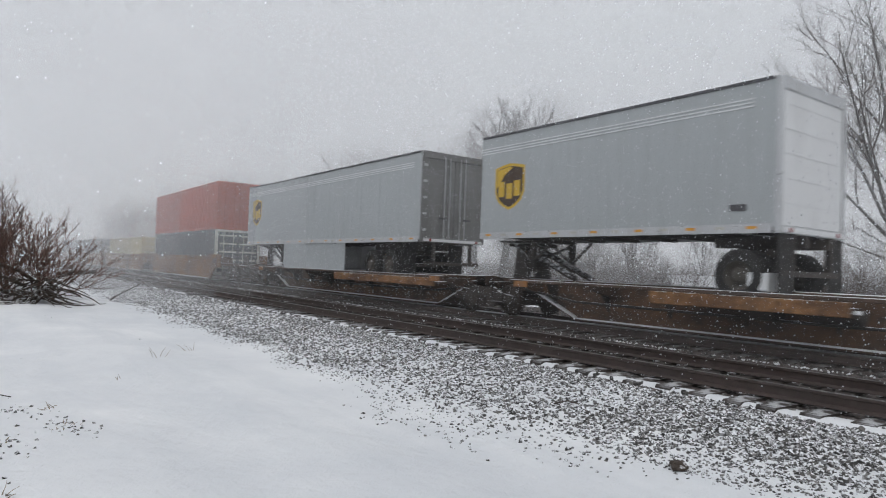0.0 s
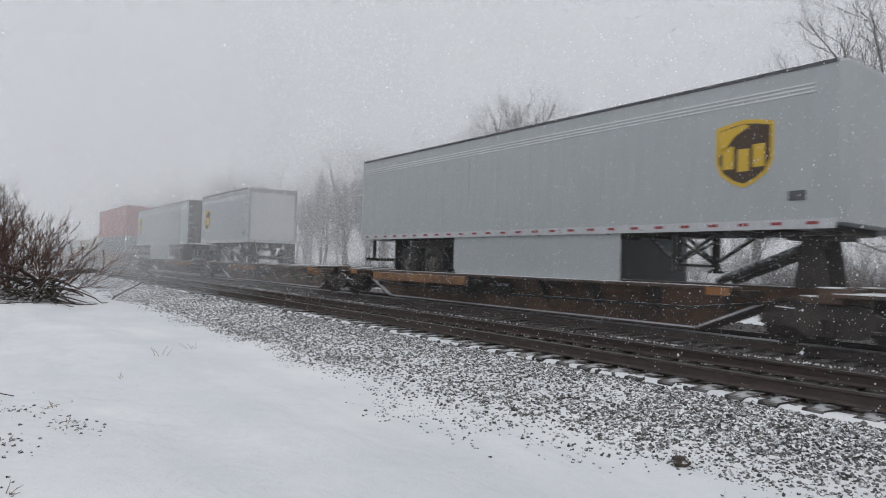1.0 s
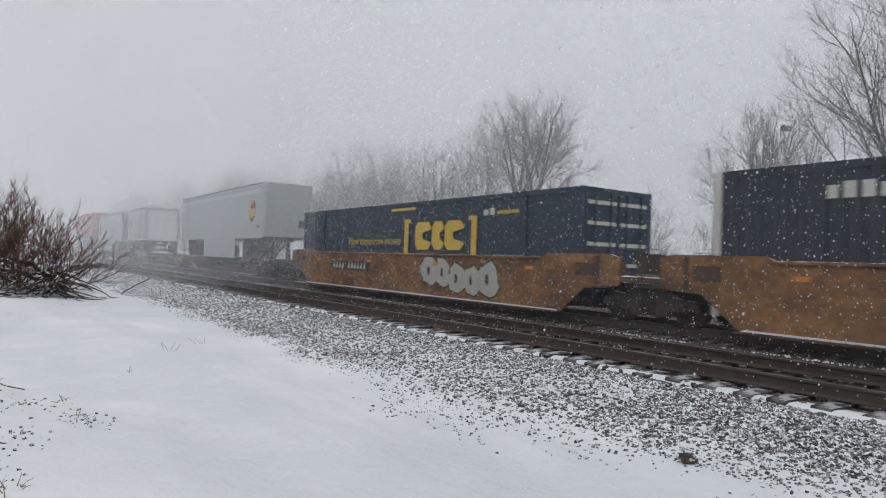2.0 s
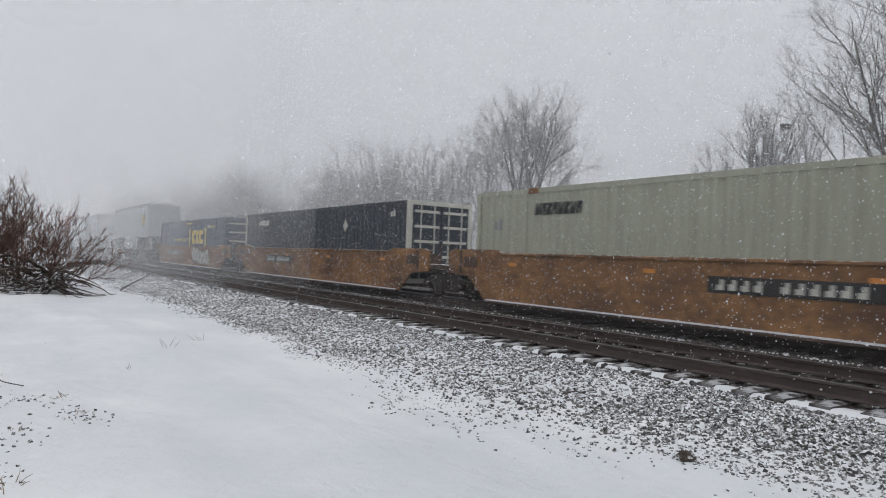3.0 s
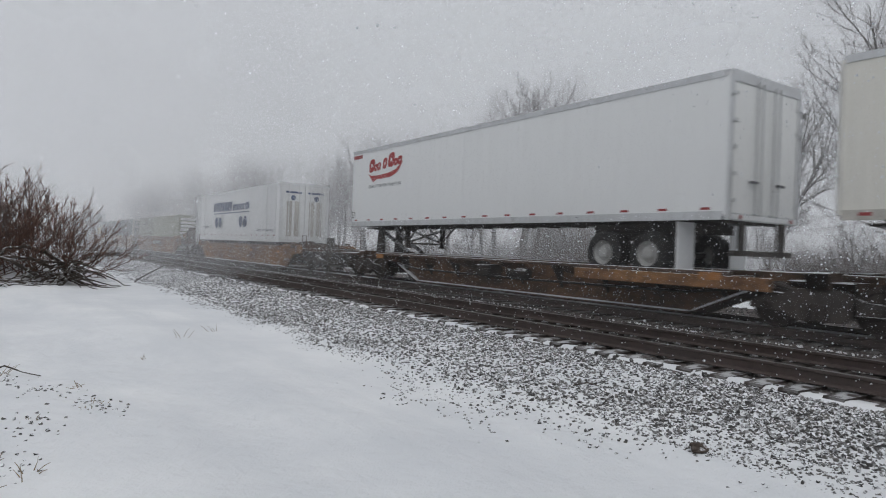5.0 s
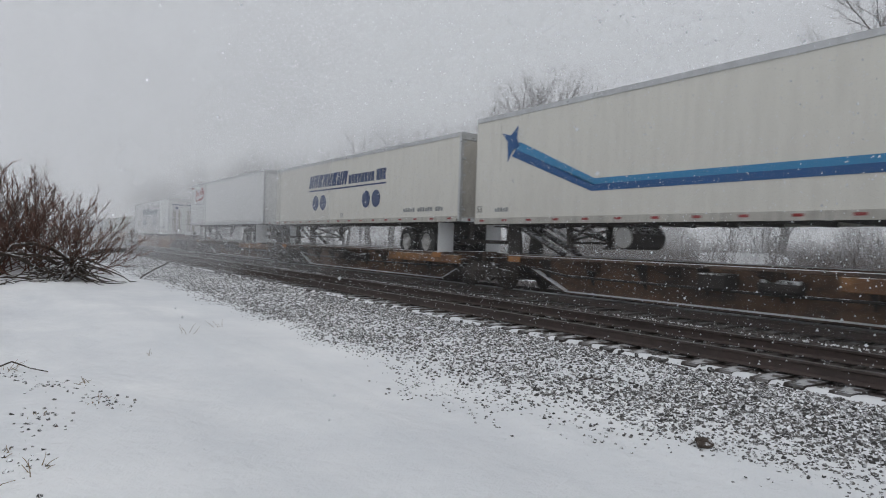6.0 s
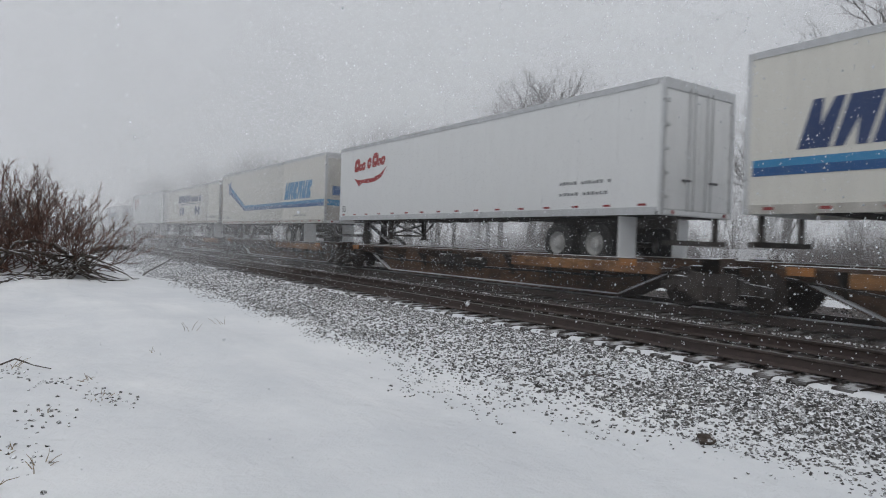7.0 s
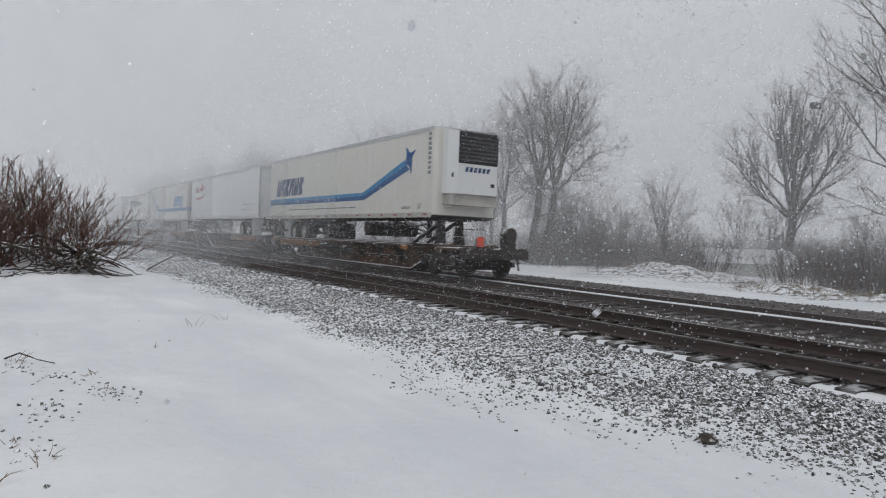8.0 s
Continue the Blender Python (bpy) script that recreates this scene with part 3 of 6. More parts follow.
# ---- running gear ----
def rail_truck(parent, y):
    """Two-axle truck under a car, centred at y."""
    truck = part("truck", Build().box(-0.95, 0.95, y - 0.16, y + 0.16, 0.42, 0.68).cyl_z(0.68, 0.76, 0, y, 0.3), "under", parent, "grimy cast-steel two-axle truck")
    frame_poly = [(-1.25, 0.36), (-1.22, 0.54), (-0.72, 0.60), (-0.42, 0.76), (0.42, 0.76), (0.72, 0.60), (1.22, 0.54), (1.25, 0.36), (0.62, 0.33), (0.42, 0.20), (-0.42, 0.20), (-0.62, 0.33)]
    for side in (-1, 1):
        part("side_frame", Build().prism_x([(y + a, z) for a, z in frame_poly], side * 0.93, side * 1.06), "under", truck)
        for k in (-0.14, 0.0, 0.14):
            part("spring", Build().cyl_z(0.22, 0.5, side * 1.08, y + k, 0.055, 10), "wheel_steel", truck)
    for dy in (-0.89, 0.89):
        part("axle", Build().cyl_x(-1.15, 1.15, y + dy, 0.42, 0.08, 10), "wheel_steel", truck)
        for side in (-1, 1):
            x = side * 0.7535
            prof = [(x - side * 0.05, 0.10), (x - side * 0.045, 0.33), (x - side * 0.07, 0.36), (x - side * 0.07, 0.445), (x - side * 0.04, 0.44), (x - side * 0.035, 0.42), (x + side * 0.066, 0.415), (x + side * 0.066, 0.36), (x + side * 0.03, 0.33), (x + side * 0.05, 0.12), (x + side * 0.09, 0.0)]
            part("wheel", Build().lathe_x(prof, y + dy, 0.42, 24), "wheel_steel", truck)
    part("brake_beam", Build().box(-0.66, 0.66, y - 0.42, y - 0.34, 0.28, 0.45).box(-0.66, 0.66, y + 0.34, y + 0.42, 0.28, 0.45).bar((-0.5, y - 0.4, 0.3), (0.2, y + 0.4, 0.55), 0.05).box(-0.55, 0.55, y - 0.3, y + 0.3, 0.22, 0.42), "under", truck)
    part("brake_lever", Build().bar((-0.98, y - 1.1, 0.55), (-0.98, y + 1.0, 0.66), 0.035).bar((-1.1, y + 0.3, 0.2), (-1.0, y + 0.5, 0.8), 0.04), "under", truck)
    return truck


def coupler(parent, y, way):
    part("coupler", Build().box(-0.11, 0.11, min(y, y + way * 0.75), max(y, y + way * 0.75), 0.70, 0.92, 0.03).box(-0.17, 0.17, min(y + way * 0.55, y + way * 0.85), max(y + way * 0.55, y + way * 0.85), 0.66, 0.98, 0.04), "under", parent, "rusty steel coupler")


def spine_unit(lead, trail, decks, hitches, last=False, first=False):
    """One unit of an articulated spine car between the trucks at lead and trail (train metres)."""
    mid, half = (lead + trail) / 2, (lead - trail) / 2
    car = rider("spine_car", mid, "rust-brown articulated spine car that carries road trailers", "railway car", "spine car units")
    poly = [(-half + 0.05, 0.70), (-half + 1.5, 0.66), (-half + 2.9, 0.07), (half - 2.9, 0.07), (half - 1.5, 0.66), (half - 0.05, 0.70), (half - 0.05, 0.98), (-half + 0.05, 0.98)]
    part("centre_sill", Build().prism_x(poly, -0.33, 0.33), "sill", car, "deep fish-bellied brown steel sill")
    part("sill_flange", Build().box(-0.46, 0.46, -half + 0.05, half - 0.05, 0.982, 1.02), "car_dark", car)
    part("bottom_flange", Build().box(-0.46, 0.46, -half + 3.0, half - 3.0, 0.035, 0.068), "car_dark", car)
    for e in (-1, 1):
        part("sloped_flange", Build().prism_x([(e * (half - 2.95), 0.035), (e * (half - 2.95), 0.068), (e * (half - 1.5), 0.655), (e * (half - 1.5), 0.622)], -0.46, 0.46), "car_dark", car)
        part("flange_snow", Build().prism_x([(e * (half - 2.9), 0.085), (e * (half - 2.9), 0.12), (e * (half - 1.55), 0.69), (e * (half - 1.55), 0.65)], -0.455, -0.335), "snow", car, "snow caught on the sloping flange")
    part("flange_snow", Build().box(-0.455, -0.335, -half + 3.0, half - 3.0, 0.069, 0.095), "snow", car, "snow caught on the lower flange")
    for k in range(9):
        y = -half + 2.2 + k * (2 * half - 4.4) / 8
        part("gusset", Build().prism_y([(-0.335, 0.3), (-0.335, 0.96), (-0.75, 0.90)], y - 0.02, y + 0.02), "under", car)
    part("air_pipe", Build().tube([(-0.52, -half + 1.2, 0.72), (-0.52, -half + 3.0, 0.5), (-0.5, 0, 0.46), (-0.52, half - 3.0, 0.5), (-0.52, half - 1.2, 0.72)], 0.03, 0.03, 6), "under", car)
    for y in (-half, half):
        part("side_step", Build().box(-1.32, -1.18, y - 0.25 - 0.9, y + 0.25 - 0.9, 0.34, 0.38).box(-1.28, -1.25, y - 1.12, y - 1.08, 0.36, 0.92).box(-1.28, -1.25, y - 0.70, y - 0.66, 0.36, 0.92), "under", car)
        part("bearing_arm", Build().box(-1.0, 1.0, y - 0.55, y + 0.55, 0.765, 0.90, 0.02).box(-1.15, -0.6, y - 0.2, y + 0.2, 0.76, 1.06, 0.02).box(0.6, 1.15, y - 0.2, y + 0.2, 0.76, 1.06, 0.02), "car_dark", car)
    for k in range(7):
        y = -half + 1.6 + k * (2 * half - 3.2) / 6
        part("cross_bearer", Build().prism_y([(-1.22, 0.84), (-1.22, 0.92), (1.22, 0.92), (1.22, 0.84), (0.47, 0.66), (-0.47, 0.66)], y - 0.06, y + 0.06), "car_dark", car)
    for side in (-1, 1):
        part("side_walk", Build().box(side * 1.30 - 0.06, side * 1.30 + 0.06, -half + 1.5, half - 1.5, 0.922, 1.00, 0.01), "car_dark", car, "narrow brown side rail dusted with snow")
    for y0, y1 in decks:
        a, b = y0 - mid, y1 - mid
        deck = part("tyre_deck", Build().box(-1.22, 1.22, min(a, b), max(a, b), 0.722, 0.79), "car_dark", car, "flat deck that carries the trailer wheels")
        for side in (-1, 1):
            part("deck_edge", Build().box(side * 1.33 - 0.05, side * 1.33 + 0.05, min(a, b) - 0.2, max(a, b) + 0.2, 0.66, 0.915, 0.012), "car_rust", deck, "rust-orange deck edge")
    for y in hitches:
        h = y - mid
        way = 1 if h < 0 else -1
        stand = part("hitch_stand", Build().prism_x([(h - 0.30, 1.02), (h + 0.30, 1.02), (h + 0.16, 1.90), (h - 0.16, 1.90)], -0.44, -0.36)
                     .prism_x([(h - 0.30, 1.02), (h + 0.30, 1.02), (h + 0.16, 1.90), (h - 0.16, 1.90)], 0.36, 0.44), "under", car, "dark folding trailer hitch stand")
        part("hitch_plate", Build().box(-0.52, 0.52, h - 0.42, h + 0.42, 1.902, 1.99, 0.02), "under", stand)
        for side in (-0.3, 0.3):
            part("hitch_strut", Build().bar((side, h, 1.84), (side, h + way * 1.9, 1.06), 0.12, 0.12), "under", stand)
    for side in (-1, 1):
        for k in (-half + 1.9, half - 1.9):
            part("end_plate", Build().box(side * 1.385 - 0.012, side * 1.385 + 0.012, k - 0.24, k + 0.24, 0.82, 0.97), "plate", car, "dirty orange reflective plate")
    rail_truck(car, half)
    if last:
        rail_truck(car, -half)
        part("end_platform", Build().box(-1.3, 1.3, -half - 1.45, -half - 0.1, 0.88, 0.96, 0.01), "car_dark", car)
        part("end_sill", Build().box(-1.35, 1.35, -half - 1.55, -half - 1.452, 0.62, 0.98, 0.01), "under", car)
        part("ladder", Build().bar((-1.3, -half - 1.40, 0.4), (-1.3, -half - 1.40, 1.6), 0.03).bar((-1.3, -half - 1.0, 0.4), (-1.3, -half - 1.0, 1.6), 0.03)
             .bar((-1.3, -half - 1.4, 0.7), (-1.3, -half - 1.0, 0.7), 0.02).bar((-1.3, -half - 1.4, 1.3), (-1.3, -half - 1.0, 1.3), 0.02).bar((-1.3, -half - 1.4, 1.6), (-1.3, -half - 1.0, 1.6), 0.02), "under", car)
        part("air_hose", Build().tube([(0.35, -half - 1.8, 0.8), (0.38, -half - 2.15, 0.62), (0.4, -half - 2.2, 0.3)], 0.03, 0.03, 6), "tyre", car)
        coupler(car, -half - 1.1, -1)
        part("brake_stand", Build().box(0.5, 1.0, -half - 1.3, -half - 1.1, 0.96, 1.5, 0.02).cyl_y(-half - 1.36, -half - 1.31, 0.75, 1.42, 0.24, 18), "under", car)
        part("grab_iron", Build().tube([(-1.25, -half - 1.45, 0.96), (-1.25, -half - 1.45, 1.55), (-0.4, -half - 1.45, 1.55), (-0.4, -half - 1.45, 0.96)], 0.02, 0.02, 6), "under", car)
    if first:
        part("end_platform", Build().box(-1.3, 1.3, half + 0.1, half + 1.5, 0.88, 0.96, 0.01), "car_dark", car)
        coupler(car, half + 1.1, 1)
    part("brake_gear", Build().cyl_y(-0.5, 0.3, -0.6, 0.62, 0.14).box(-0.9, -0.4, 0.9, 1.5, 0.5, 0.82, 0.03), "under", car)
    return car


def well_unit(lead, trail, label, numbers=(), last=False, first=False, spray=None, posts=False, gear=False, top=1.42):
    """One unit of a well car: two deep sides, a floor, and end platforms over the trucks."""
    mid, half = (lead + trail) / 2, (lead - trail) / 2
    car = rider("well_car", mid, label, "railway car", "well car units")
    poly = [(-half + 0.55, 0.80), (-half + 1.5, 0.74), (-half + 2.3, 0.09), (half - 2.3, 0.09), (half - 1.5, 0.74), (half - 0.55, 0.80), (half - 0.55, top + 0.02), (half - 0.8, top + 0.09), (half - 2.75, top + 0.09),
            (half - 2.95, top), (-half + 2.95, top), (-half + 2.75, top + 0.09), (-half + 0.8, top + 0.09), (-half + 0.55, top + 0.02)]
    for side in (-1, 1):
        s = part("well_side", Build().prism_x(poly, side * 1.40, side * 1.33), "car_rust", car, "deep rust-brown steel side sheet")
        part("top_chord", Build().box(side * 1.405 - 0.05, side * 1.405 + 0.05, -half + 2.96, half - 2.96, top - 0.06, top + 0.01, 0.012), "car_rust", s)
        part("bottom_chord", Build().box(side * 1.405 - 0.06, side * 1.405 + 0.06, -half + 2.35, half - 2.35, 0.055, 0.125, 0.012), "car_dark", s)
        if side < 0:
            part("ledge_snow", Build().box(-1.463, -1.405, -half + 2.4, half - 2.4, 0.1255, 0.145), "snow", s, "thin snow on the lower ledge")
        for k in range(4):
            y = -half + 3.4 + k * (2 * half - 6.8) / 3
            part("plate", Build().box(side * 1.412 - 0.008, side * 1.412 + 0.008, y - 0.14, y + 0.14, top - 0.34, top - 0.25), "orange", s, "small orange reflector")
        for y in (-half + 1.15, half - 1.15):
            part("end_post", Build().box(side * 1.41 - 0.02, side * 1.41 + 0.02, y - 0.05, y + 0.05, 0.82, top + 0.05), "car_dark", s)
        for y0, y1, z0, z1 in (((half - 2.2, half - 0.9, 1.0, 1.3)), (-half + 0.9, -half + 2.2, 1.0, 1.3)):
            part("tack_board", Build().box(side * 1.415 - 0.01, side * 1.415 + 0.01, y0 + 0.3, y1 - 0.4, z0, z1), "car_dark", s)
    for k in range(5):
        y = -half + 2.6 + k * (2 * half - 5.2) / 4
        part("floor_beam", Build().box(-1.328, 1.328, y - 0.2, y + 0.2, 0.22, 0.34), "car_dark", car)
    for e in (-1, 1):
        y0, y1 = e * (half - 2.2), e * (half - 0.1)
        part("bolster", Build().box(-1.25, 1.25, e * half - 0.45, e * half + 0.45, 0.765, 0.898, 0.02).box(-0.3, 0.3, e * (half - 0.8) - 1.0, e * (half - 0.8) + 1.0, 0.5, 0.76, 0.03), "under", car)
        part("valve_box", Build().box(-1.1, -0.55, e * (half - 1.3) - 0.3, e * (half - 1.3) + 0.3, 1.022, 1.36, 0.03), "car_dark", car, "brown valve box dusted with snow")
        part("walk_grating", Build().box(-0.5, 1.25, e * (half - 0.7) - 0.25, e * (half - 0.7) + 0.25, 1.021, 1.06).box(0.2, 0.25, e * (half - 0.9) - 0.4, e * (half - 0.9) + 0.4, 1.02, 1.55), "under", car)
        part("end_platform", Build().box(-1.32, 1.32, min(y0, y1), max(y0, y1), 0.90, 1.02, 0.01), "car_dark", car, "brown end platform with snow on it")
        part("end_bulkhead", Build().box(-1.325, 1.325, e * (half - 2.3) - 0.05, e * (half - 2.3) + 0.05, 0.3, 1.25), "car_dark", car)
        for side in (-1, 1):
            part("handrail", Build().tube([(side * 1.36, e * (half - 0.5), 1.02), (side * 1.36, e * (half - 0.5), 1.62), (side * 1.36, e * (half - 0.05), 1.62), (side * 1.36, e * (half - 0.05), 0.95)], 0.018, 0.018, 6), "car_dark", car)
    for y, n, z in numbers:
        board = part("number_board", Build().box(-1.422, -1.402, y - mid - 1.55, y - mid + 1.55, z - 0.16, z + 0.16), "black", car, "black board with pale unreadable markings")
        b = Build()
        for i in range(n):
            if i == 4:
                continue
            a = y - mid + 1.35 - i * (2.7 / n)
            b.box(-1.43, -1.4225, a - 1.6 / n, a, z - 0.10, z + 0.02 * (i % 2)).box(-1.43, -1.4225, a - 1.6 / n, a - 0.8 / n, z + 0.02 * (i % 2), z + 0.10)
        part("marking", b, "pale_bar", board)
    if spray:
        b = Build()
        rng = random.Random(5)
        shade = Build()
        n = int(abs(spray[1] - spray[0]) / 0.72)
        for i in range(n):
            cy, cz = spray[0] - mid - 0.42 - i * 0.72, 0.86 - 0.05 * i + rng.uniform(-0.05, 0.08)
            ry, rz = rng.uniform(0.40, 0.50), rng.uniform(0.40, 0.48)
            ring = [(cy + ry * math.cos(w * math.tau / 14) * rng.uniform(0.75, 1.2), min(1.34, cz + rz * math.sin(w * math.tau / 14) * rng.uniform(0.8, 1.15))) for w in range(14)]
            inner = [(cy + 0.05 + (y - cy) * 0.16, cz + (z - cz) * 0.34) for y, z in ring]
            x = -1.406 - 0.0012 * i
            b.add([(x, y, z) for y, z in ring + inner], [(w, (w + 1) % 14, 14 + (w + 1) % 14, 14 + w) for w in range(14)])
            shade.add([(-1.4035 - 0.0003 * i, cy + (y - cy) * 1.1, min(1.355, cz + (z - cz) * 1.1)) for y, z in ring], [tuple(range(14))])
        part("spray_shadow", shade, "black", car, "dark edge round spray-painted loops")
        part("spray_paint", b, "spray", car, "faded pale spray-painted loops")
    if posts:
        for x in (-0.9, 0.9):
            part("post", Build().box(x - 0.07, x + 0.07, half - 0.75, half - 0.6, 1.02, 1.95, 0.02), "under", car, "upright black steel post")
    if gear:
        part("brake_mast", Build().box(-0.9, -0.3, -half + 0.35, -half + 0.75, 1.02, 1.95, 0.04).bar((-0.6, -half + 0.55, 1.9), (-0.2, -half + 1.0, 2.2), 0.1).box(-0.75, -0.2, -half + 0.5, -half + 0.9, 1.95, 2.15, 0.03), "car_dark", car, "brown upright brake equipment")
        part("air_reservoir", Build().cyl_y(-half + 1.35, -half + 2.0, -0.75, 1.55, 0.22), "car_rust", car, "rusty drum topped with snow")
        part("hand_wheel", Build().lathe_x([(-1.0, 0.24), (-0.98, 0.27), (-0.96, 0.24)], -half + 0.3, 1.6, 20), "car_dark", car)
    rail_truck(car, half)
    if last:
        rail_truck(car, -half)
        coupler(car, -half - 1.1, -1)
    if first:
        coupler(car, half + 1.1, 1)
    return car


# ---- containers ----
def container(y_lead, length, z0, z1, paint_name, label, ribs=True, name="shipping_container", frame_paint=None, door_bars="pale_bar", bare_end=False):
    """A steel box; its trailing end shows doors, or a ribbed panel."""
    mid, half = y_lead - length / 2, length / 2
    box = rider(name, mid, label, "container")
    fp = frame_paint or paint_name
    body = part("body", Build().box(-1.26, 1.26, -half + 0.06, half - 0.06, z0 + 0.1, z1 - 0.04), paint_name, box)
    part("roof", Build().box(-1.27, 1.27, -half + 0.06, half - 0.06, z1 - 0.039, z1 - 0.004), paint_name, box)
    for side in (-1, 1):
        x = side * 1.262
        if ribs:
            n = int(length / 0.31)
            b = Build()
            for i in range(n):
                y = -half + 0.2 + (i + 0.5) * (length - 0.4) / n
                b.prism_z([(x, y - 0.11), (x + side * 0.033, y - 0.065), (x + side * 0.033, y + 0.065), (x, y + 0.11)], z0 + 0.16, z1 - 0.12)
            part("corrugation", b, paint_name, body, "vertical pressed ribs")
        part("top_side_rail", Build().box(min(x, x + side * 0.04), max(x, x + side * 0.04), -half + 0.17, half - 0.17, z1 - 0.13, z1 - 0.005), paint_name, box)
        part("bottom_side_rail", Build().box(min(x, x + side * 0.04), max(x, x + side * 0.04), -half + 0.17, half - 0.17, z0, z0 + 0.16), paint_name, box)
    for y in (-half + 0.08, half - 0.08) + ((-half + 2.0, half - 2.0) if length > 13 else ()):
        for side in (-1, 1):
            part("corner_post", Build().box(side * 1.242 - 0.07, side * 1.242 + 0.07, y - 0.078, y + 0.078, z0, z1 + 0.004, 0.012), fp if abs(y) > half - 0.2 else paint_name, box)
    part("end_header", Build().box(-1.17, 1.17, -half - 0.002, -half + 0.1, z1 - 0.14, z1), fp, box)
    part("end_sill", Build().box(-1.17, 1.17, -half - 0.002, -half + 0.1, z0, z0 + 0.16), fp, box)
    if bare_end:
        b = Build()
        for i in range(9):
            z = z0 + 0.3 + i * (z1 - z0 - 0.5) / 8.5
            b.prism_x([(-half + 0.06, z - 0.09), (-half - 0.02, z - 0.04), (-half - 0.02, z + 0.04), (-half + 0.06, z + 0.09)], -1.16, 1.16)
        part("end_panel", b, "white_door", box, "ribbed end panel holding snow")
    else:
        for side in (-1, 1):
            d = part("door", Build().box(side * 0.59 - 0.57, side * 0.59 + 0.57, -half + 0.0, -half + 0.05, z0 + 0.17, z1 - 0.15), paint_name, box)
            for k in (0.3, 0.85):
                part("lock_rod", Build().cyl_z(z0 + 0.12, z1 - 0.1, side * k, -half - 0.03, 0.022, 8), fp, d)
            if door_bars == "":
                part("stain", Build().box(side * 0.59 - 0.36, side * 0.59 - 0.08, -half - 0.006, -half - 0.001, z0 + 0.3, z1 - 0.9).box(side * 0.59 + 0.05, side * 0.59 + 0.34, -half - 0.006, -half - 0.001, z0 + 0.3, z1 - 0.9), "dirty_or_shaded", d, "brown road stain on the door")
                part("door_mark", Build().cyl_y(-half - 0.006, -half - 0.001, side * 0.62, z1 - 0.72, 0.13, 18).box(side * 0.59 - 0.42, side * 0.59 + 0.42, -half - 0.006, -half - 0.001, z1 - 0.50, z1 - 0.40), "navy", d, "dark blue disc mark")
            for i in range(5 if door_bars else 0):
                z = z0 + 0.35 + i * (z1 - z0 - 0.6) / 4.3
                part("door_bar", Build().box(side * 0.59 - 0.5, side * 0.59 + 0.5, -half - 0.022, -half - 0.001, z, z + 0.09), door_bars, d)
    return box


# ---- road trailers ----
def road_wheel(parent, side, y, z, hub="rim"):
    x = side * 1.26
    prof = [(x, 0.28), (x - side * 0.01, 0.44), (x - side * 0.05, 0.50), (x - side * 0.22, 0.50), (x - side * 0.26, 0.45), (x - side * 0.28, 0.50), (x - side * 0.46, 0.50), (x - side * 0.5, 0.44), (x - side * 0.5, 0.28)]
    tyre = part("wheel", Build().lathe_x(prof, y, z, 28), "tyre", parent, "black rubber twin tyre")
    part("rim", Build().lathe_x([(x - side * 0.02, 0.285), (x - side * 0.05, 0.27), (x - side * 0.12, 0.20), (x - side * 0.10, 0.15), (x - side * 0.02, 0.13), (x + side * 0.01, 0.09), (x + side * 0.012, 0.0)], y, z, 24), hub, tyre, "dull wheel rim")


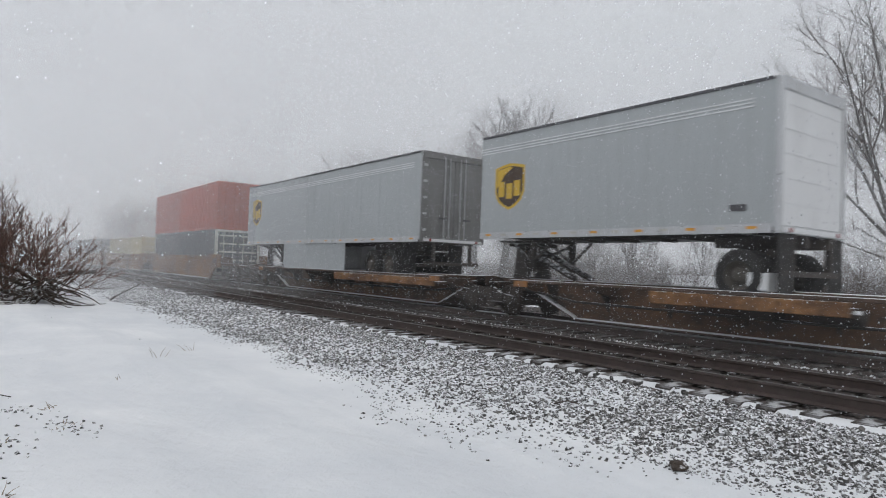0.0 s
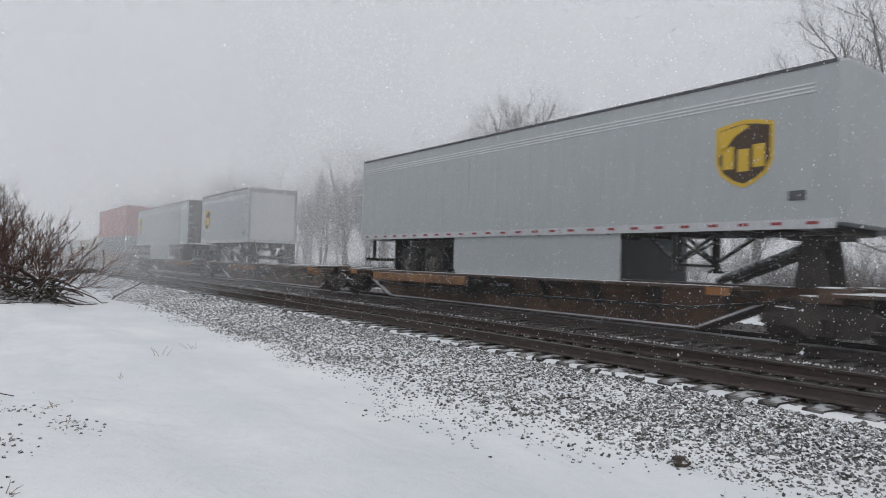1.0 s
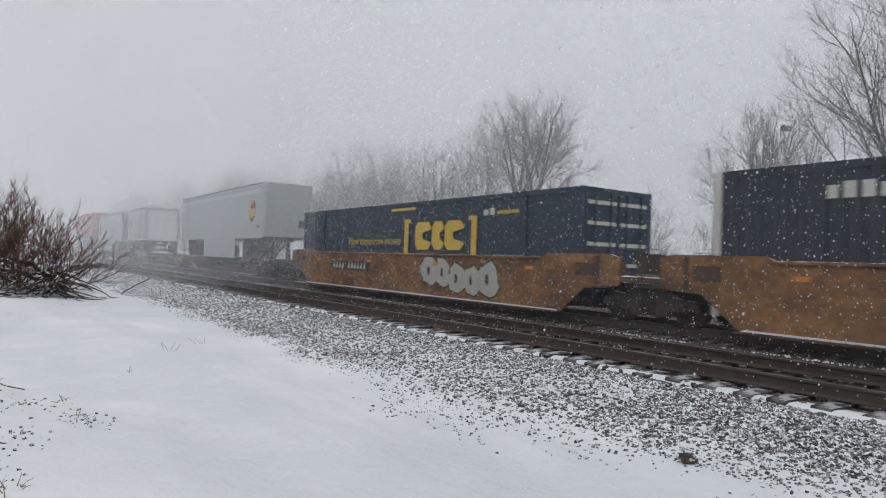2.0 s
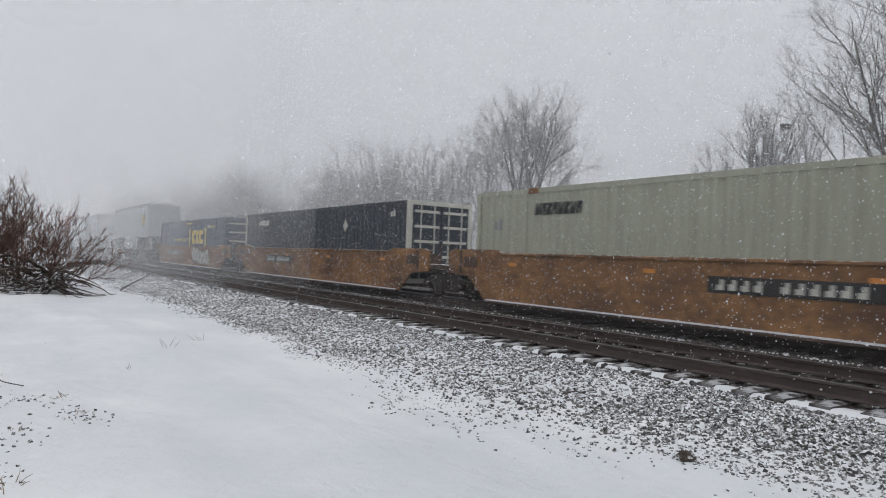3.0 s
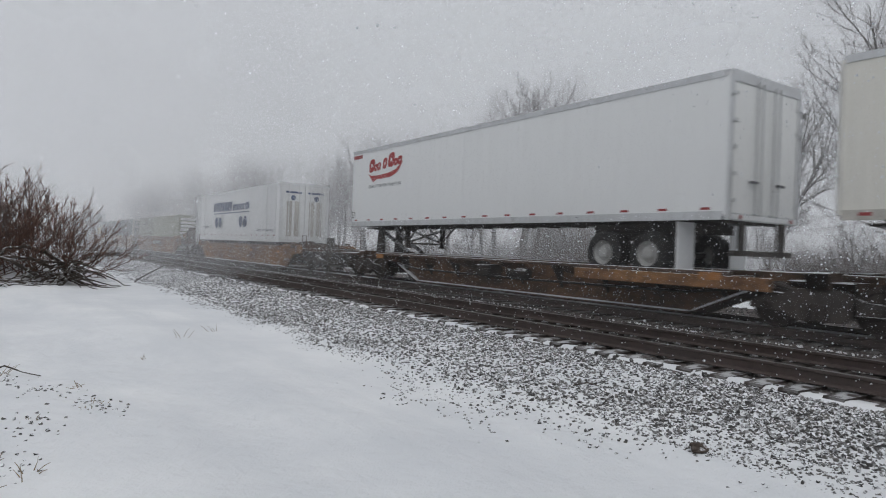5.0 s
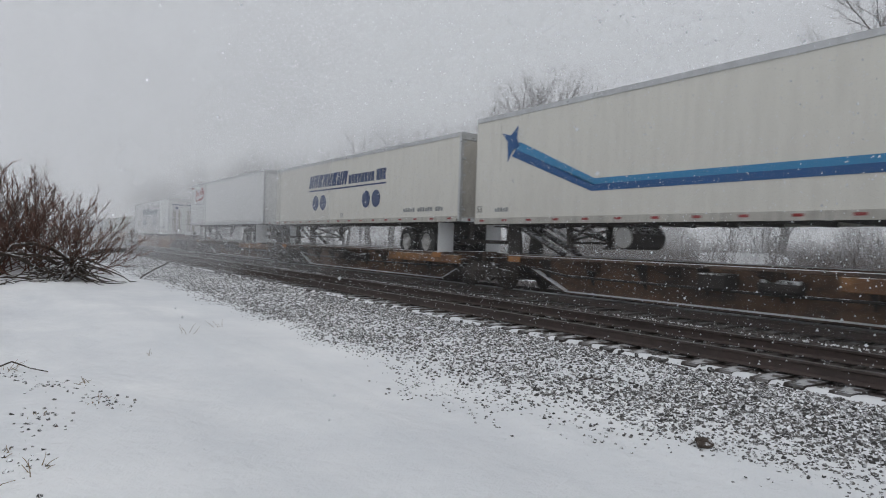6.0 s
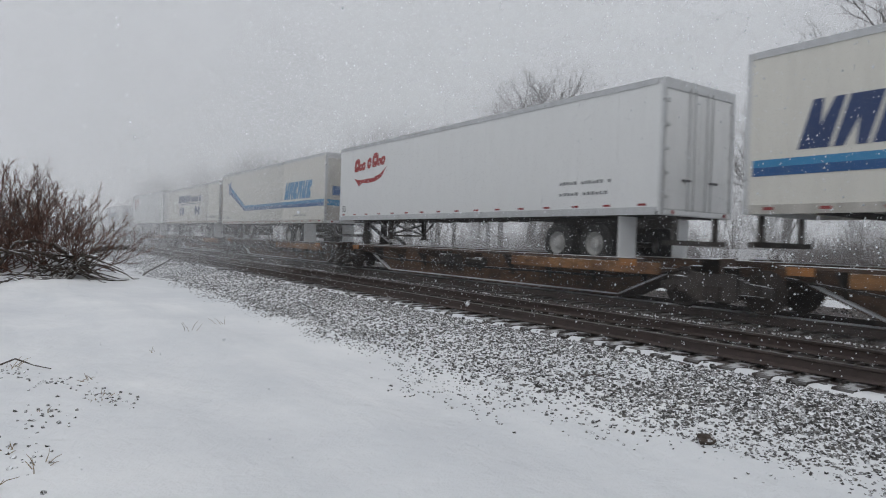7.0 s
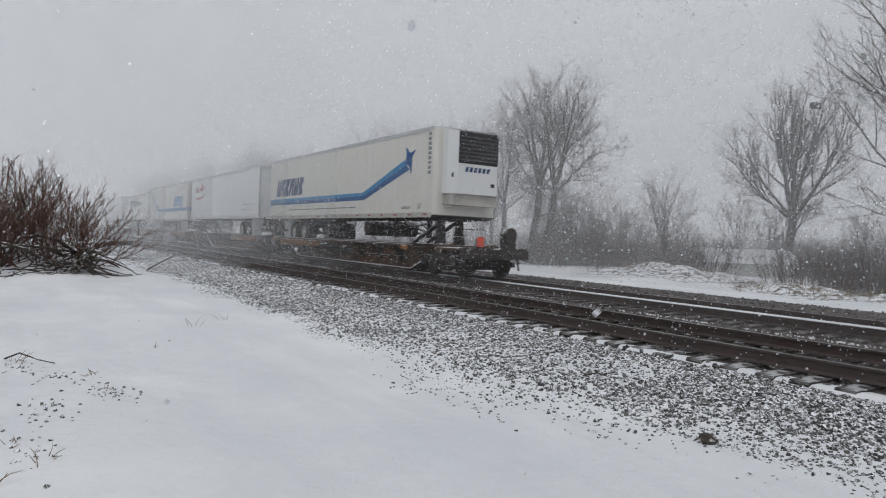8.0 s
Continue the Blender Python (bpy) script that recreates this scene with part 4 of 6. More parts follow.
def trailer(y_lead, length, z0, z1, nose, paint_name, label, end="doors", door_paint=None, skirt=None, lines=False, tape="red_tape", axles=None, name="semi_trailer", posts=True, gear_at=3.5):
    """A box trailer. nose: +1 when its front faces the way of travel, -1 when it faces back."""
    mid, half = y_lead - length / 2, length / 2
    t = rider(name, mid, label, "trailer", "road trailers on the train")
    r = 0.12
    ring = [(-1.3, half), (-1.3, -half), (1.3, -half), (1.3, half)]
    if nose > 0:
        ring = [(-1.3 + r, half), (-1.3, half - r), (-1.3, -half + 0.05), (1.3, -half + 0.05), (1.3, half - r), (1.3 - r, half)]
    else:
        ring = [(-1.3, half - 0.05), (-1.3, -half + r), (-1.3 + r, -half), (1.3 - r, -half), (1.3, -half + r), (1.3, half - 0.05)]
    body = part("body", Build().prism_z(ring, z0 + 0.1, z1 - 0.05), paint_name, t)
    part("roof", Build().prism_z([(x * 0.985, y * 0.999) for x, y in ring], z1 - 0.049, z1 - 0.006), "alu", t)
    for side in (-1, 1):
        x = side * 1.302
        rail = part("bottom_rail", Build().box(min(x, x + side * 0.022), max(x, x + side * 0.022), -half + 0.13, half - 0.13, z0, z0 + 0.17), "alu" if paint_name != "cream" else "dirty_or_shaded", t, "aluminium lower side rail")
        # Silver trailers: thinner dark rail, the roof-edge shadow put into its colour.
        part("top_rail", Build().box(min(x, x + side * 0.02), max(x, x + side * 0.02), -half + 0.13, half - 0.13, z1 - (0.13 if paint_name != "silver" else 0.06), z1), "alu" if paint_name != "silver" else "dark_trim", t, "metal roof rail")
        n = int(length / (0.62 if paint_name == "silver" else 1.0))
        for i in range(n):
            y = -half + 0.5 + i * (length - 1.0) / (n - 1)
            part("reflector", Build().box(min(x + side * 0.024, x + side * 0.03), max(x + side * 0.024, x + side * 0.03), y - 0.1, y + 0.1, z0 + 0.07, z0 + 0.125) if paint_name != "white" else
                 Build().box(min(x, x + side * 0.006), max(x, x + side * 0.006), y - 0.11, y + 0.11, z0 + 0.20, z0 + 0.25), tape if i % 2 == 0 or tape == "red_tape" else "pale_bar", rail, "small reflective strip")
        if lines:
            for z in (z1 - 0.50, z1 - 0.43, z1 - 0.36):
                part("trim_line", Build().box(min(x, x + side * 0.012), max(x, x + side * 0.012), -half + 0.5, half - 0.1, z, z + 0.026), "white_door", body, "thin bright trim line")
        if posts:
            n = int(length / 1.22)
            for i in range(1, n):
                y = -half + i * length / n
                part("panel_seam", Build().box(min(x, x + side * 0.0035), max(x, x + side * 0.0035), y - 0.012, y + 0.012, z0 + 0.28, z1 - 0.14), paint_name, body)
    rear, front = -nose * half, nose * half
    # underframe
    for i in range(int(length / 1.1)):
        y = -half + 0.5 + i * 1.1
        part("cross_member", Build().box(-1.27, 1.27, y - 0.04, y + 0.04, z0 - 0.02, z0 + 0.098), "under", t)
    part("coupler_plate", Build().box(-0.7, 0.7, min(front - nose * 0.3, front - nose * 1.7), max(front - nose * 0.3, front - nose * 1.7), z0 - 0.07, z0 - 0.022), "under", t)
    # wheels and slider
    az = 1.292
    places = axles or (rear + nose * 1.9, rear + nose * 3.15)
    bogie = part("bogie", Build().box(-0.55, -0.42, min(places) - 0.9, max(places) + 0.9, z0 - 0.24, z0 - 0.03).box(0.42, 0.55, min(places) - 0.9, max(places) + 0.9, z0 - 0.24, z0 - 0.03)
                 .box(-0.5, 0.5, min(places) - 0.1, max(places) + 0.1, z0 - 0.40, z0 - 0.25), "under", t, "dark sliding axle frame")
    for y in places:
        part("axle", Build().cyl_x(-0.8, 0.8, y, az, 0.075, 10), "under", bogie)
        part("air_spring", Build().cyl_z(az - 0.1, z0 - 0.25, -0.5, y + 0.3, 0.13).cyl_z(az - 0.1, z0 - 0.25, 0.5, y + 0.3, 0.13), "tyre", bogie)
        for side in (-1, 1):
            road_wheel(bogie, side, y, az, "dark_rim" if paint_name == "silver" else "rim")
    flap = (min(places) - 0.75) if nose > 0 else (max(places) + 0.75)
    for side in (-1, 1):
        part("mud_flap", Build().box(side * 0.98 - 0.3, side * 0.98 + 0.3, flap - 0.012, flap + 0.012, 0.98, z0 - 0.02), "white_door" if paint_name != "silver" else "tyre", t, "hanging mud flap")
    # landing gear
    gy = front - nose * gear_at
    for side in (-0.75, 0.75):
        leg = part("landing_leg", Build().box(side - 0.07, side + 0.07, gy - 0.07, gy + 0.07, 1.28, z0 - 0.02).box(side - 0.12, side + 0.12, gy - 0.12, gy + 0.12, 1.23, 1.28), "under", t, "raised landing leg")
        part("leg_brace", Build().bar((side, gy, 1.45), (side, gy + nose * 0.9, z0 - 0.03), 0.06).bar((side, gy, 1.45), (side, gy - nose * 0.7, z0 - 0.03), 0.06), "under", leg)
    part("cross_brace", Build().bar((-0.75, gy, 1.42), (0.75, gy, z0 - 0.1), 0.05).bar((0.75, gy, 1.42), (-0.75, gy, z0 - 0.1), 0.05).box(-0.75, 0.75, gy - 0.03, gy + 0.03, 1.36, 1.42), "under", t)
    # rear
    e = rear
    s = -nose
    dp = door_paint or paint_name
    part("door_frame", Build().box(-1.3, -1.2, min(e, e - s * 0.1), max(e, e - s * 0.1), z0, z1 - 0.002).box(1.2, 1.3, min(e, e - s * 0.1), max(e, e - s * 0.1), z0, z1 - 0.002)
         .box(-1.2, 1.2, min(e, e - s * 0.1), max(e, e - s * 0.1), z1 - 0.22, z1 - 0.002).box(-1.2, 1.2, min(e, e - s * 0.1), max(e, e - s * 0.1), z0, z0 + 0.14), "alu" if dp != "grimy" else "grimy", t, "rear door frame")
    if end == "roll":
        d = part("roll_door", Build().box(-1.19, 1.19, min(e - s * 0.02, e - s * 0.07), max(e - s * 0.02, e - s * 0.07), z0 + 0.15, z1 - 0.23), dp, t, "white roll-up rear door")
        for i in range(5):
            z = z0 + 0.55 + i * 0.45
            part("panel_joint", Build().box(-1.18, 1.18, min(e - s * 0.02, e - s * 0.012), max(e - s * 0.02, e - s * 0.012), z, z + 0.018), dp, d)
    else:
        for side in (-1, 1):
            d = part("rear_door", Build().box(side * 0.6 - 0.59, side * 0.6 + 0.59, min(e - s * 0.02, e - s * 0.07), max(e - s * 0.02, e - s * 0.07), z0 + 0.15, z1 - 0.23), dp, t)
            part("lock_rod", Build().cyl_z(z0 + 0.1, z1 - 0.15, side * 0.22, e + s * 0.02, 0.018, 8), "alu", d)
            part("lock_rod", Build().cyl_z(z0 + 0.1, z1 - 0.15, side * 0.42, e + s * 0.02, 0.018, 8), "alu", d)
            part("lock_handle", Build().box(side * 0.5 - 0.14, side * 0.5 + 0.14, min(e + s * 0.01, e + s * 0.05), max(e + s * 0.01, e + s * 0.05), z0 + 0.75, z0 + 0.8), "dark_trim", d)
            for i in range(5):
                z = z0 + 0.35 + i * 0.52
                part("hinge", Build().box(side * 1.19 - 0.07, side * 1.19 + 0.07, min(e, e + s * 0.03), max(e, e + s * 0.03), z, z + 0.07), "alu", d)
    part("light_bar", Build().box(-1.2, 1.2, min(e, e + s * 0.03), max(e, e + s * 0.03), z0 + 0.02, z0 + 0.11), "white_door", t, "snow-crusted rear sill")
    for side in (-1, 1):
        part("tail_lamp", Build().cyl_y(min(e + s * 0.032, e + s * 0.05), max(e + s * 0.032, e + s * 0.05), side * 0.95, z0 + 0.065, 0.045), "red_tape", t)
    guard = part("rear_guard", Build().box(-1.1, 1.1, min(e, e - s * 0.1), max(e, e - s * 0.1), 1.30, 1.41, 0.01), "under", t, "rear underrun bar")
    for x in (-0.75, 0.75):
        part("guard_post", Build().box(x - 0.05, x + 0.05, min(e, e - s * 0.1), max(e, e - s * 0.1), 1.41, z0), "under", guard)
    if skirt:
        a, b = skirt[0] - mid, skirt[1] - mid
        for side in (-1, 1):
            part("side_skirt", Build().prism_x([(max(a, b), z0), (min(a, b), z0), (min(a, b), 0.94), (max(a, b) - 0.2, 0.94), (max(a, b), 1.15)], side * 1.24, side * 1.262), "silver", t, "plain grey side skirt panel")
    return t, mid


def shield(parent, y, z, w, h, x=-1.306):
    """Plain brown and gold shield mark."""
    outline = [(-0.5, 0.42), (-0.25, 0.47), (0, 0.5), (0.25, 0.47), (0.5, 0.42), (0.5, -0.12), (0.40, -0.30), (0.2, -0.43), (0, -0.5), (-0.2, -0.43), (-0.40, -0.30), (-0.5, -0.12)]
    s = part("shield_mark", Build().prism_x([(y - a * w, z + b * h) for a, b in outline], x - 0.004, x), "gold", parent, "gold-edged brown shield mark")
    part("shield_field", Build().prism_x([(y - a * w * 0.88, z + b * h * 0.88) for a, b in outline], x - 0.008, x - 0.0045), "brown", s)
    part("shield_crest", Build().prism_x([(y - a * w * 0.86, z + b * h * 0.86) for a, b in [(-0.5, 0.42), (0, 0.5), (0.12, 0.46), (-0.2, 0.30), (-0.42, 0.05), (-0.5, 0.0)]], x - 0.012, x - 0.0085), "gold", s)
    for k, (a, zz) in enumerate(((-0.27, -0.05), (0.0, -0.1), (0.26, -0.05))):
        part("shield_bar", Build().box(x - 0.012, x - 0.0085, y - a * w - w * 0.10, y - a * w + w * 0.10, z + (zz - 0.16) * h, z + (zz + 0.17) * h), "gold", s)


def slant_blocks(parent, name, y, z, total, h, n, material, lean=0.25, cut=True, x=-1.306, stroke=0.36):
    """A row of leaning painted blocks, notched above, below or beside, where a brand name stands."""
    step = total / n
    mid = 0.5 * (1 - stroke)
    forms = (((0, 0), (0, 1), (mid, 1), (0.5, 0.45), (1 - mid, 1), (1, 1), (1, 0)), ((0, 0), (0, 1), (1, 1), (1, 0), (1 - mid, 0), (0.5, 0.55), (mid, 0)),
             ((0, 0), (0, 1), (1, 1), (1, 0.7), (1 - stroke, 0.5), (1, 0.3), (1, 0)))
    for i in range(n):
        u0, w = y - i * step, step * 0.88
        form = forms[(0, 1, 2, 1, 0, 2)[i % 6]] if cut else ((0, 0), (0, 1), (1, 1), (1, 0))
        part(name, Build().prism_x([(u0 - a * w - (b - 0.5) * h * lean, z + b * h) for a, b in form], x - 0.004, x), material, parent)


def bars(parent, y, z, total, h, n, material, x=-1.306, label="row of small unreadable marks"):
    b = Build()
    step = total / n
    for i in range(n):
        if n > 8 and i % 7 == 5:
            continue
        b.box(x - 0.003, x, y - i * step - step * 0.72, y - i * step, z, z + h * (1.0 if i % 3 else 0.8))
    part("lettering_bar", b, material, parent, label)


# ---- the train, from its head to its tail (metres along the train at the start) ----
def silver_pair():
    t, m = trailer(32.9, 15.84, 2.04, 4.96, 1, "silver", "long grey box trailer with a brown shield mark, grimy rear doors darkened as back-lit", door_paint="grimy", skirt=(28.1, 22.2), lines=True, tape="amber")
    shield(t, 31.55 - m, 3.62, 1.15, 1.3)
    t, m = trailer(14.22, 8.45, 2.08, 4.92, 1, "silver", "short grey box trailer with a shield mark and white rear door", end="roll", door_paint="white_door", lines=True, tape="amber", axles=(6.55 - 9.995,), gear_at=1.7, name="short_trailer")
    shield(t, 12.93 - m, 3.46, 1.15, 1.25)
    # Added white box that stands in for a pale mud flap behind the wheel.
    part("white_flap_box", Build().box(-1.24, -0.86, -4.0, -3.62, 1.02, 1.36, 0.03), "white_door", t, "small white box in place of a white mud flap")
    part("side_lamp", Build().box(-1.32, -1.302, 6.55 - m - 0.16, 6.55 - m + 0.16, 2.5, 2.62), "dark_trim", t)
    t, m = trailer(-6.12, 16.25, 2.05, 4.90, -1, "silver", "long grey box trailer with side skirts and shield mark", end="roll", skirt=(-11.7, -17.8), lines=True, tape="red_tape", axles=(-9.2 + 14.245, -10.6 + 14.245))
    shield(t, -20.62 - m, 3.48, 1.12, 1.28)
    part("vent", Build().box(-1.32, -1.302, -21.6 - m - 0.14, -21.6 - m + 0.14, 2.55, 2.72), "dark_trim", t, "small side vent")
    part("vent", Build().box(0.55, 0.95, -16.25 / 2 - 0.02, -16.25 / 2 + 0.0, 2.65, 3.05), "dark_trim", t, "dark square panel on the nose")


def swoosh(parent, y, z, w, h, x=-1.306):
    pts = [(0.0, 0.55), (0.10, 0.42), (0.30, 0.40), (0.60, 0.45), (0.82, 0.62), (1.0, 1.0), (0.86, 0.42), (0.66, 0.20), (0.42, 0.16), (0.26, 0.20), (0.16, 0.0)]
    part("swoosh_mark", Build().prism_x([(y - a * w, z + b * h) for a, b in pts], x - 0.004, x), "red", parent, "red painted swoosh")


def script_mark(parent, y, z, w, h, x=-1.306):
    """Red script brand name, drawn as bold leaning loops on a rising line."""
    n = 16
    for a, wide, tall in ((0.00, 0.17, 1.0), (0.17, 0.10, 0.55), (0.26, 0.11, 0.6), (0.43, 0.12, 0.8), (0.58, 0.18, 1.05), (0.76, 0.10, 0.55), (0.86, 0.12, 0.62)):
        base, ring, inner = z + a * 0.32 * h, [], []
        for k in range(n):
            c, q = math.cos(k * math.tau / n), math.sin(k * math.tau / n)
            for target, f in ((ring, 1.0), (inner, 0.26)):
                u, v = 0.5 + 0.5 * f * abs(c) ** 0.7 * (1 if c > 0 else -1), 0.5 + 0.5 * f * abs(q) ** 0.7 * (1 if q > 0 else -1)
                target.append((y - (a + wide * u) * w - v * tall * h * 0.22, base + v * tall * h))
        b = Build().add([(x - 0.004, *p) for p in ring + inner] + [(x, *p) for p in ring + inner],
                        [(k, (k + 1) % n, n + (k + 1) % n, n + k) for k in range(n)] + [(2 * n + k, 2 * n + (k + 1) % n, (k + 1) % n, k) for k in range(n)])
        part("script_stroke", b, "red", parent)


def arrow_band(t, m, s_end, s_bend, s_tip, z_low, z_tip, x=-1.306):
    """Broad blue band along the side that rises to a dark bird-like head."""
    e, b, p = s_end - m, s_bend - m, s_tip - m
    d = 1 if p > b else -1
    for lo, hi, mat, k in ((0.16, 0.30, "blue", 0), (0.0, 0.16, "deep_blue", 1)):
        part("band", Build().prism_x([(e, z_low + lo), (e, z_low + hi), (b - d * 0.08, z_low + hi), (b + d * 0.02, z_low + lo)], x - 0.004, x), mat, t, "blue painted band")
        part("rising_band", Build().prism_x([(b + d * 0.024, z_low + lo), (b - d * 0.076, z_low + hi), (p - d * (0.55 - 0.17 * k), z_tip - 0.20 - 0.18 * k), (p - d * (0.38 - 0.17 * k), z_tip - 0.38 - 0.18 * k)], x - 0.004, x), mat, t, "rising blue band")
    part("bird_head", Build().prism_x([(p - d * 0.55, z_tip - 0.30), (p - d * 0.42, z_tip - 0.10), (p - d * 0.46, z_tip + 0.26), (p - d * 0.16, z_tip + 0.02), (p + d * 0.22, z_tip + 0.12), (p - d * 0.02, z_tip - 0.14), (p - d * 0.05, z_tip - 0.72), (p - d * 0.24, z_tip - 0.42)], x - 0.009, x - 0.005), "deep_blue", t, "dark pointed bird shape")


def white_rear():
    # first swoosh trailer
    t, m = trailer(-112.15, 16.15, 2.0, 4.92, 1, "white", "clean white box trailer with a red swoosh mark")
    script_mark(t, -113.55 - m, 4.0, 2.45, 0.5)
    swoosh(t, -113.55 - m, 3.62, 2.5, 0.62)
    writing("slogan", "QUALITY DRIVEN TRADITION", 0.175, "grey_bar", t, -113.6 - m, 3.42, -1.306)
    part("corner_sign", Build().box(-1.309, -1.302, -112.3 - m - 0.72, -112.3 - m, 4.6, 4.74), "red_tape", t)
    writing("number_mark", "53", 0.34, "black", t, -112.25 - m, 2.32)
    # second white trailer with discs
    t, m = trailer(-130.2, 16.15, 1.95, 4.70, 1, "cream", "road-stained white trailer with dark blue name and discs", door_paint="dirty_or_shaded")
    disc_marks(t, m, -134.6, 3.55)
    # first blue-band trailer
    t, m = trailer(-147.04, 16.15, 1.86, 4.95, 1, "cream", "cream-white trailer with broad blue band and bird mark", door_paint="dirty_or_shaded", axles=(-158.9 + 155.155, -160.15 + 155.155))
    arrow_band(t, m, -163.1, -151.75, -148.55, 2.62, 4.28)
    part("door_band", Build().box(-1.18, 1.18, -8.063, -8.057, 2.64, 2.9), "blue", t, "blue band carried round onto the doors")
    part("door_mark", Build().box(-0.95, 0.1, -8.063, -8.057, 3.1, 3.5), "deep_blue", t, "dark blue mark on the rear door")
    part("fuel_tank", Build().cyl_x(-1.12, 0.05, -152.6 - m, 1.52, 0.27, 18), "under", t, "dark round fuel tank below the frame")
    part("tank_cap", Build().cyl_x(-1.135, -1.1205, -152.6 - m, 1.52, 0.24, 18), "rim", t, "pale dusty tank end")
    slant_blocks(t, "name_block", -158.35 - m, 3.02, 3.35, 0.83, 6, "blue", 0.3)
    writing("number_mark", "53", 0.26, "black", t, -147.25 - m, 2.2)
    bars(t, -148.1 - m, 2.2, 0.6, 0.12, 5, "grey_bar")
    bars(t, -159.5 - m, 2.2, 1.6, 0.07, 12, "grey_bar")
    # second swoosh trailer
    t, m = trailer(-164.62, 16.15, 1.95, 4.90, 1, "white", "clean white box trailer with red swoosh mark and grey doors", door_paint="white_door")
    script_mark(t, -166.0 - m, 3.85, 2.55, 0.52)
    swoosh(t, -166.05 - m, 3.28, 2.6, 0.62)
    bars(t, -177.7 - m, 2.72, 1.7, 0.08, 14, "grey_bar")
    bars(t, -177.7 - m, 2.45, 1.6, 0.08, 12, "grey_bar")
    writing("number_mark", "53", 0.34, "black", t, -165.0 - m, 2.3)
    part("door_mark", Build().box(-0.85, -0.35, -8.05, -8.006, 3.95, 4.05).box(-0.8, -0.4, -8.05, -8.006, 4.15, 4.25), "red", t, "small red mark on the rear door")
    # last trailer, nose to the rear of the train
    t, m = trailer(-182.64, 16.15, 1.92, 4.94, -1, "cream", "cream-white refrigerated trailer with blue band, the last load", axles=(-186.2 + 190.715, -187.45 + 190.715), gear_at=3.4)
    arrow_band(t, m, -182.8, -193.7, -197.35, 2.62, 4.15)
    slant_blocks(t, "name_block", -183.75 - m, 3.05, 3.6, 0.85, 6, "navy", 0.3)
    writing("number_mark", "53", 0.26, "black", t, -197.75 - m, 2.22)
    bars(t, -196.7 - m, 2.22, 0.6, 0.1, 5, "grey_bar")
    b = Build()
    for i in range(9):
        b.box(-1.309, -1.302, -198.45 - m - 0.09, -198.45 - m + 0.09, 4.65 - i * 0.16, 4.76 - i * 0.16)
    part("lettering_bar", b, "grey_bar", t)
    part("rub_strip", Build().box(-1.315, -1.302, -193.0 - m, -185.5 - m, 2.33, 2.37), "grey_bar", t, "thin grey strip low on the side")
    yf = -16.15 / 2
    unit = part("cooling_unit", Build().prism_z([(-1.02, yf + 0.01), (1.02, yf + 0.01), (1.02, yf - 0.30), (0.82, yf - 0.62), (-0.82, yf - 0.62), (-1.02, yf - 0.30)], 2.72, 4.78), "white", t, "white refrigeration unit with black grille on the nose")
    part("grille", Build().prism_x([(yf - 0.625, 3.72), (yf - 0.66, 3.75), (yf - 0.66, 4.72), (yf - 0.60, 4.80), (yf - 0.3, 4.80), (yf - 0.3, 4.785), (yf - 0.625, 4.70)], -0.80, 0.80), "black", unit, "black louvred grille")
    for i in range(7):
        part("louvre", Build().box(-0.76, 0.76, yf - 0.685, yf - 0.661, 3.82 + i * 0.125, 3.86 + i * 0.125), "dark_trim", unit)
    slant_blocks_end(unit, yf - 0.622, 3.45, 1.05, 0.16, 6)
    part("gauge_window", Build().box(-0.95, -0.72, yf - 0.5, yf - 0.47, 3.25, 3.4).box(0.55, 0.7, yf - 0.632, yf - 0.621, 3.0, 3.12), "black", unit)
    # The shade below the unit is put into this panel's duller colour.
    part("unit_base", Build().box(-0.95, 0.95, yf - 0.5, yf + 0.01, 2.35, 2.718, 0.03), "dirty_or_shaded", unit, "pale lower nose panel, darkened for the shade under the unit")
    part("fuel_tank", Build().cyl_x(-1.1, 1.1, -195.3 - m + 1.6, 1.52, 0.28, 18), "under", t, "dark fuel tank below the frame")


def slant_blocks_end(parent, y, z, total, h, n):
    for i in range(n):
        x = -total / 2 + i * total / n
        part("name_block", Build().prism_y([(x, z), (x + 0.03, z + h), (x + 0.15, z + h), (x + 0.12, z)], y - 0.004, y), "navy", parent)


def disc_marks(t, m, s, z, x=-1.306):
    """Leaning dark blue name, its underline, and two pairs of discs."""
    slant_blocks(t, "name_block", s - m, z, 3.9, 0.55, 8, "navy", 0.3, True, x, 0.26)
    slant_blocks(t, "name_block", s - 4.0 - m, z, 2.2, 0.36, 8, "navy", 0.0, True, x, 0.18)
    slant_blocks(t, "name_block", s - 6.35 - m, z, 0.75, 0.42, 3, "navy", 0.0, True, x, 0.18)
    part("underline", Build().box(x - 0.004, x, s - 7.1 - m, s - m, z - 0.16, z - 0.10), "navy", t)
    for dy in (0.7, 1.5, 5.55, 6.35):
        part("disc", Build().cyl_x(x - 0.004, x, s - dy - m, z - 0.68, 0.33, 24), "navy", t, "dark blue disc")
    bars(t, s - 8.4 - m, z - 1.25, 2.5, 0.14, 16, "grey_bar", x)
    writing("number_mark", "53", 0.26, "grey_bar", t, s - 3.3 - m, z - 1.35, x - 0.004)


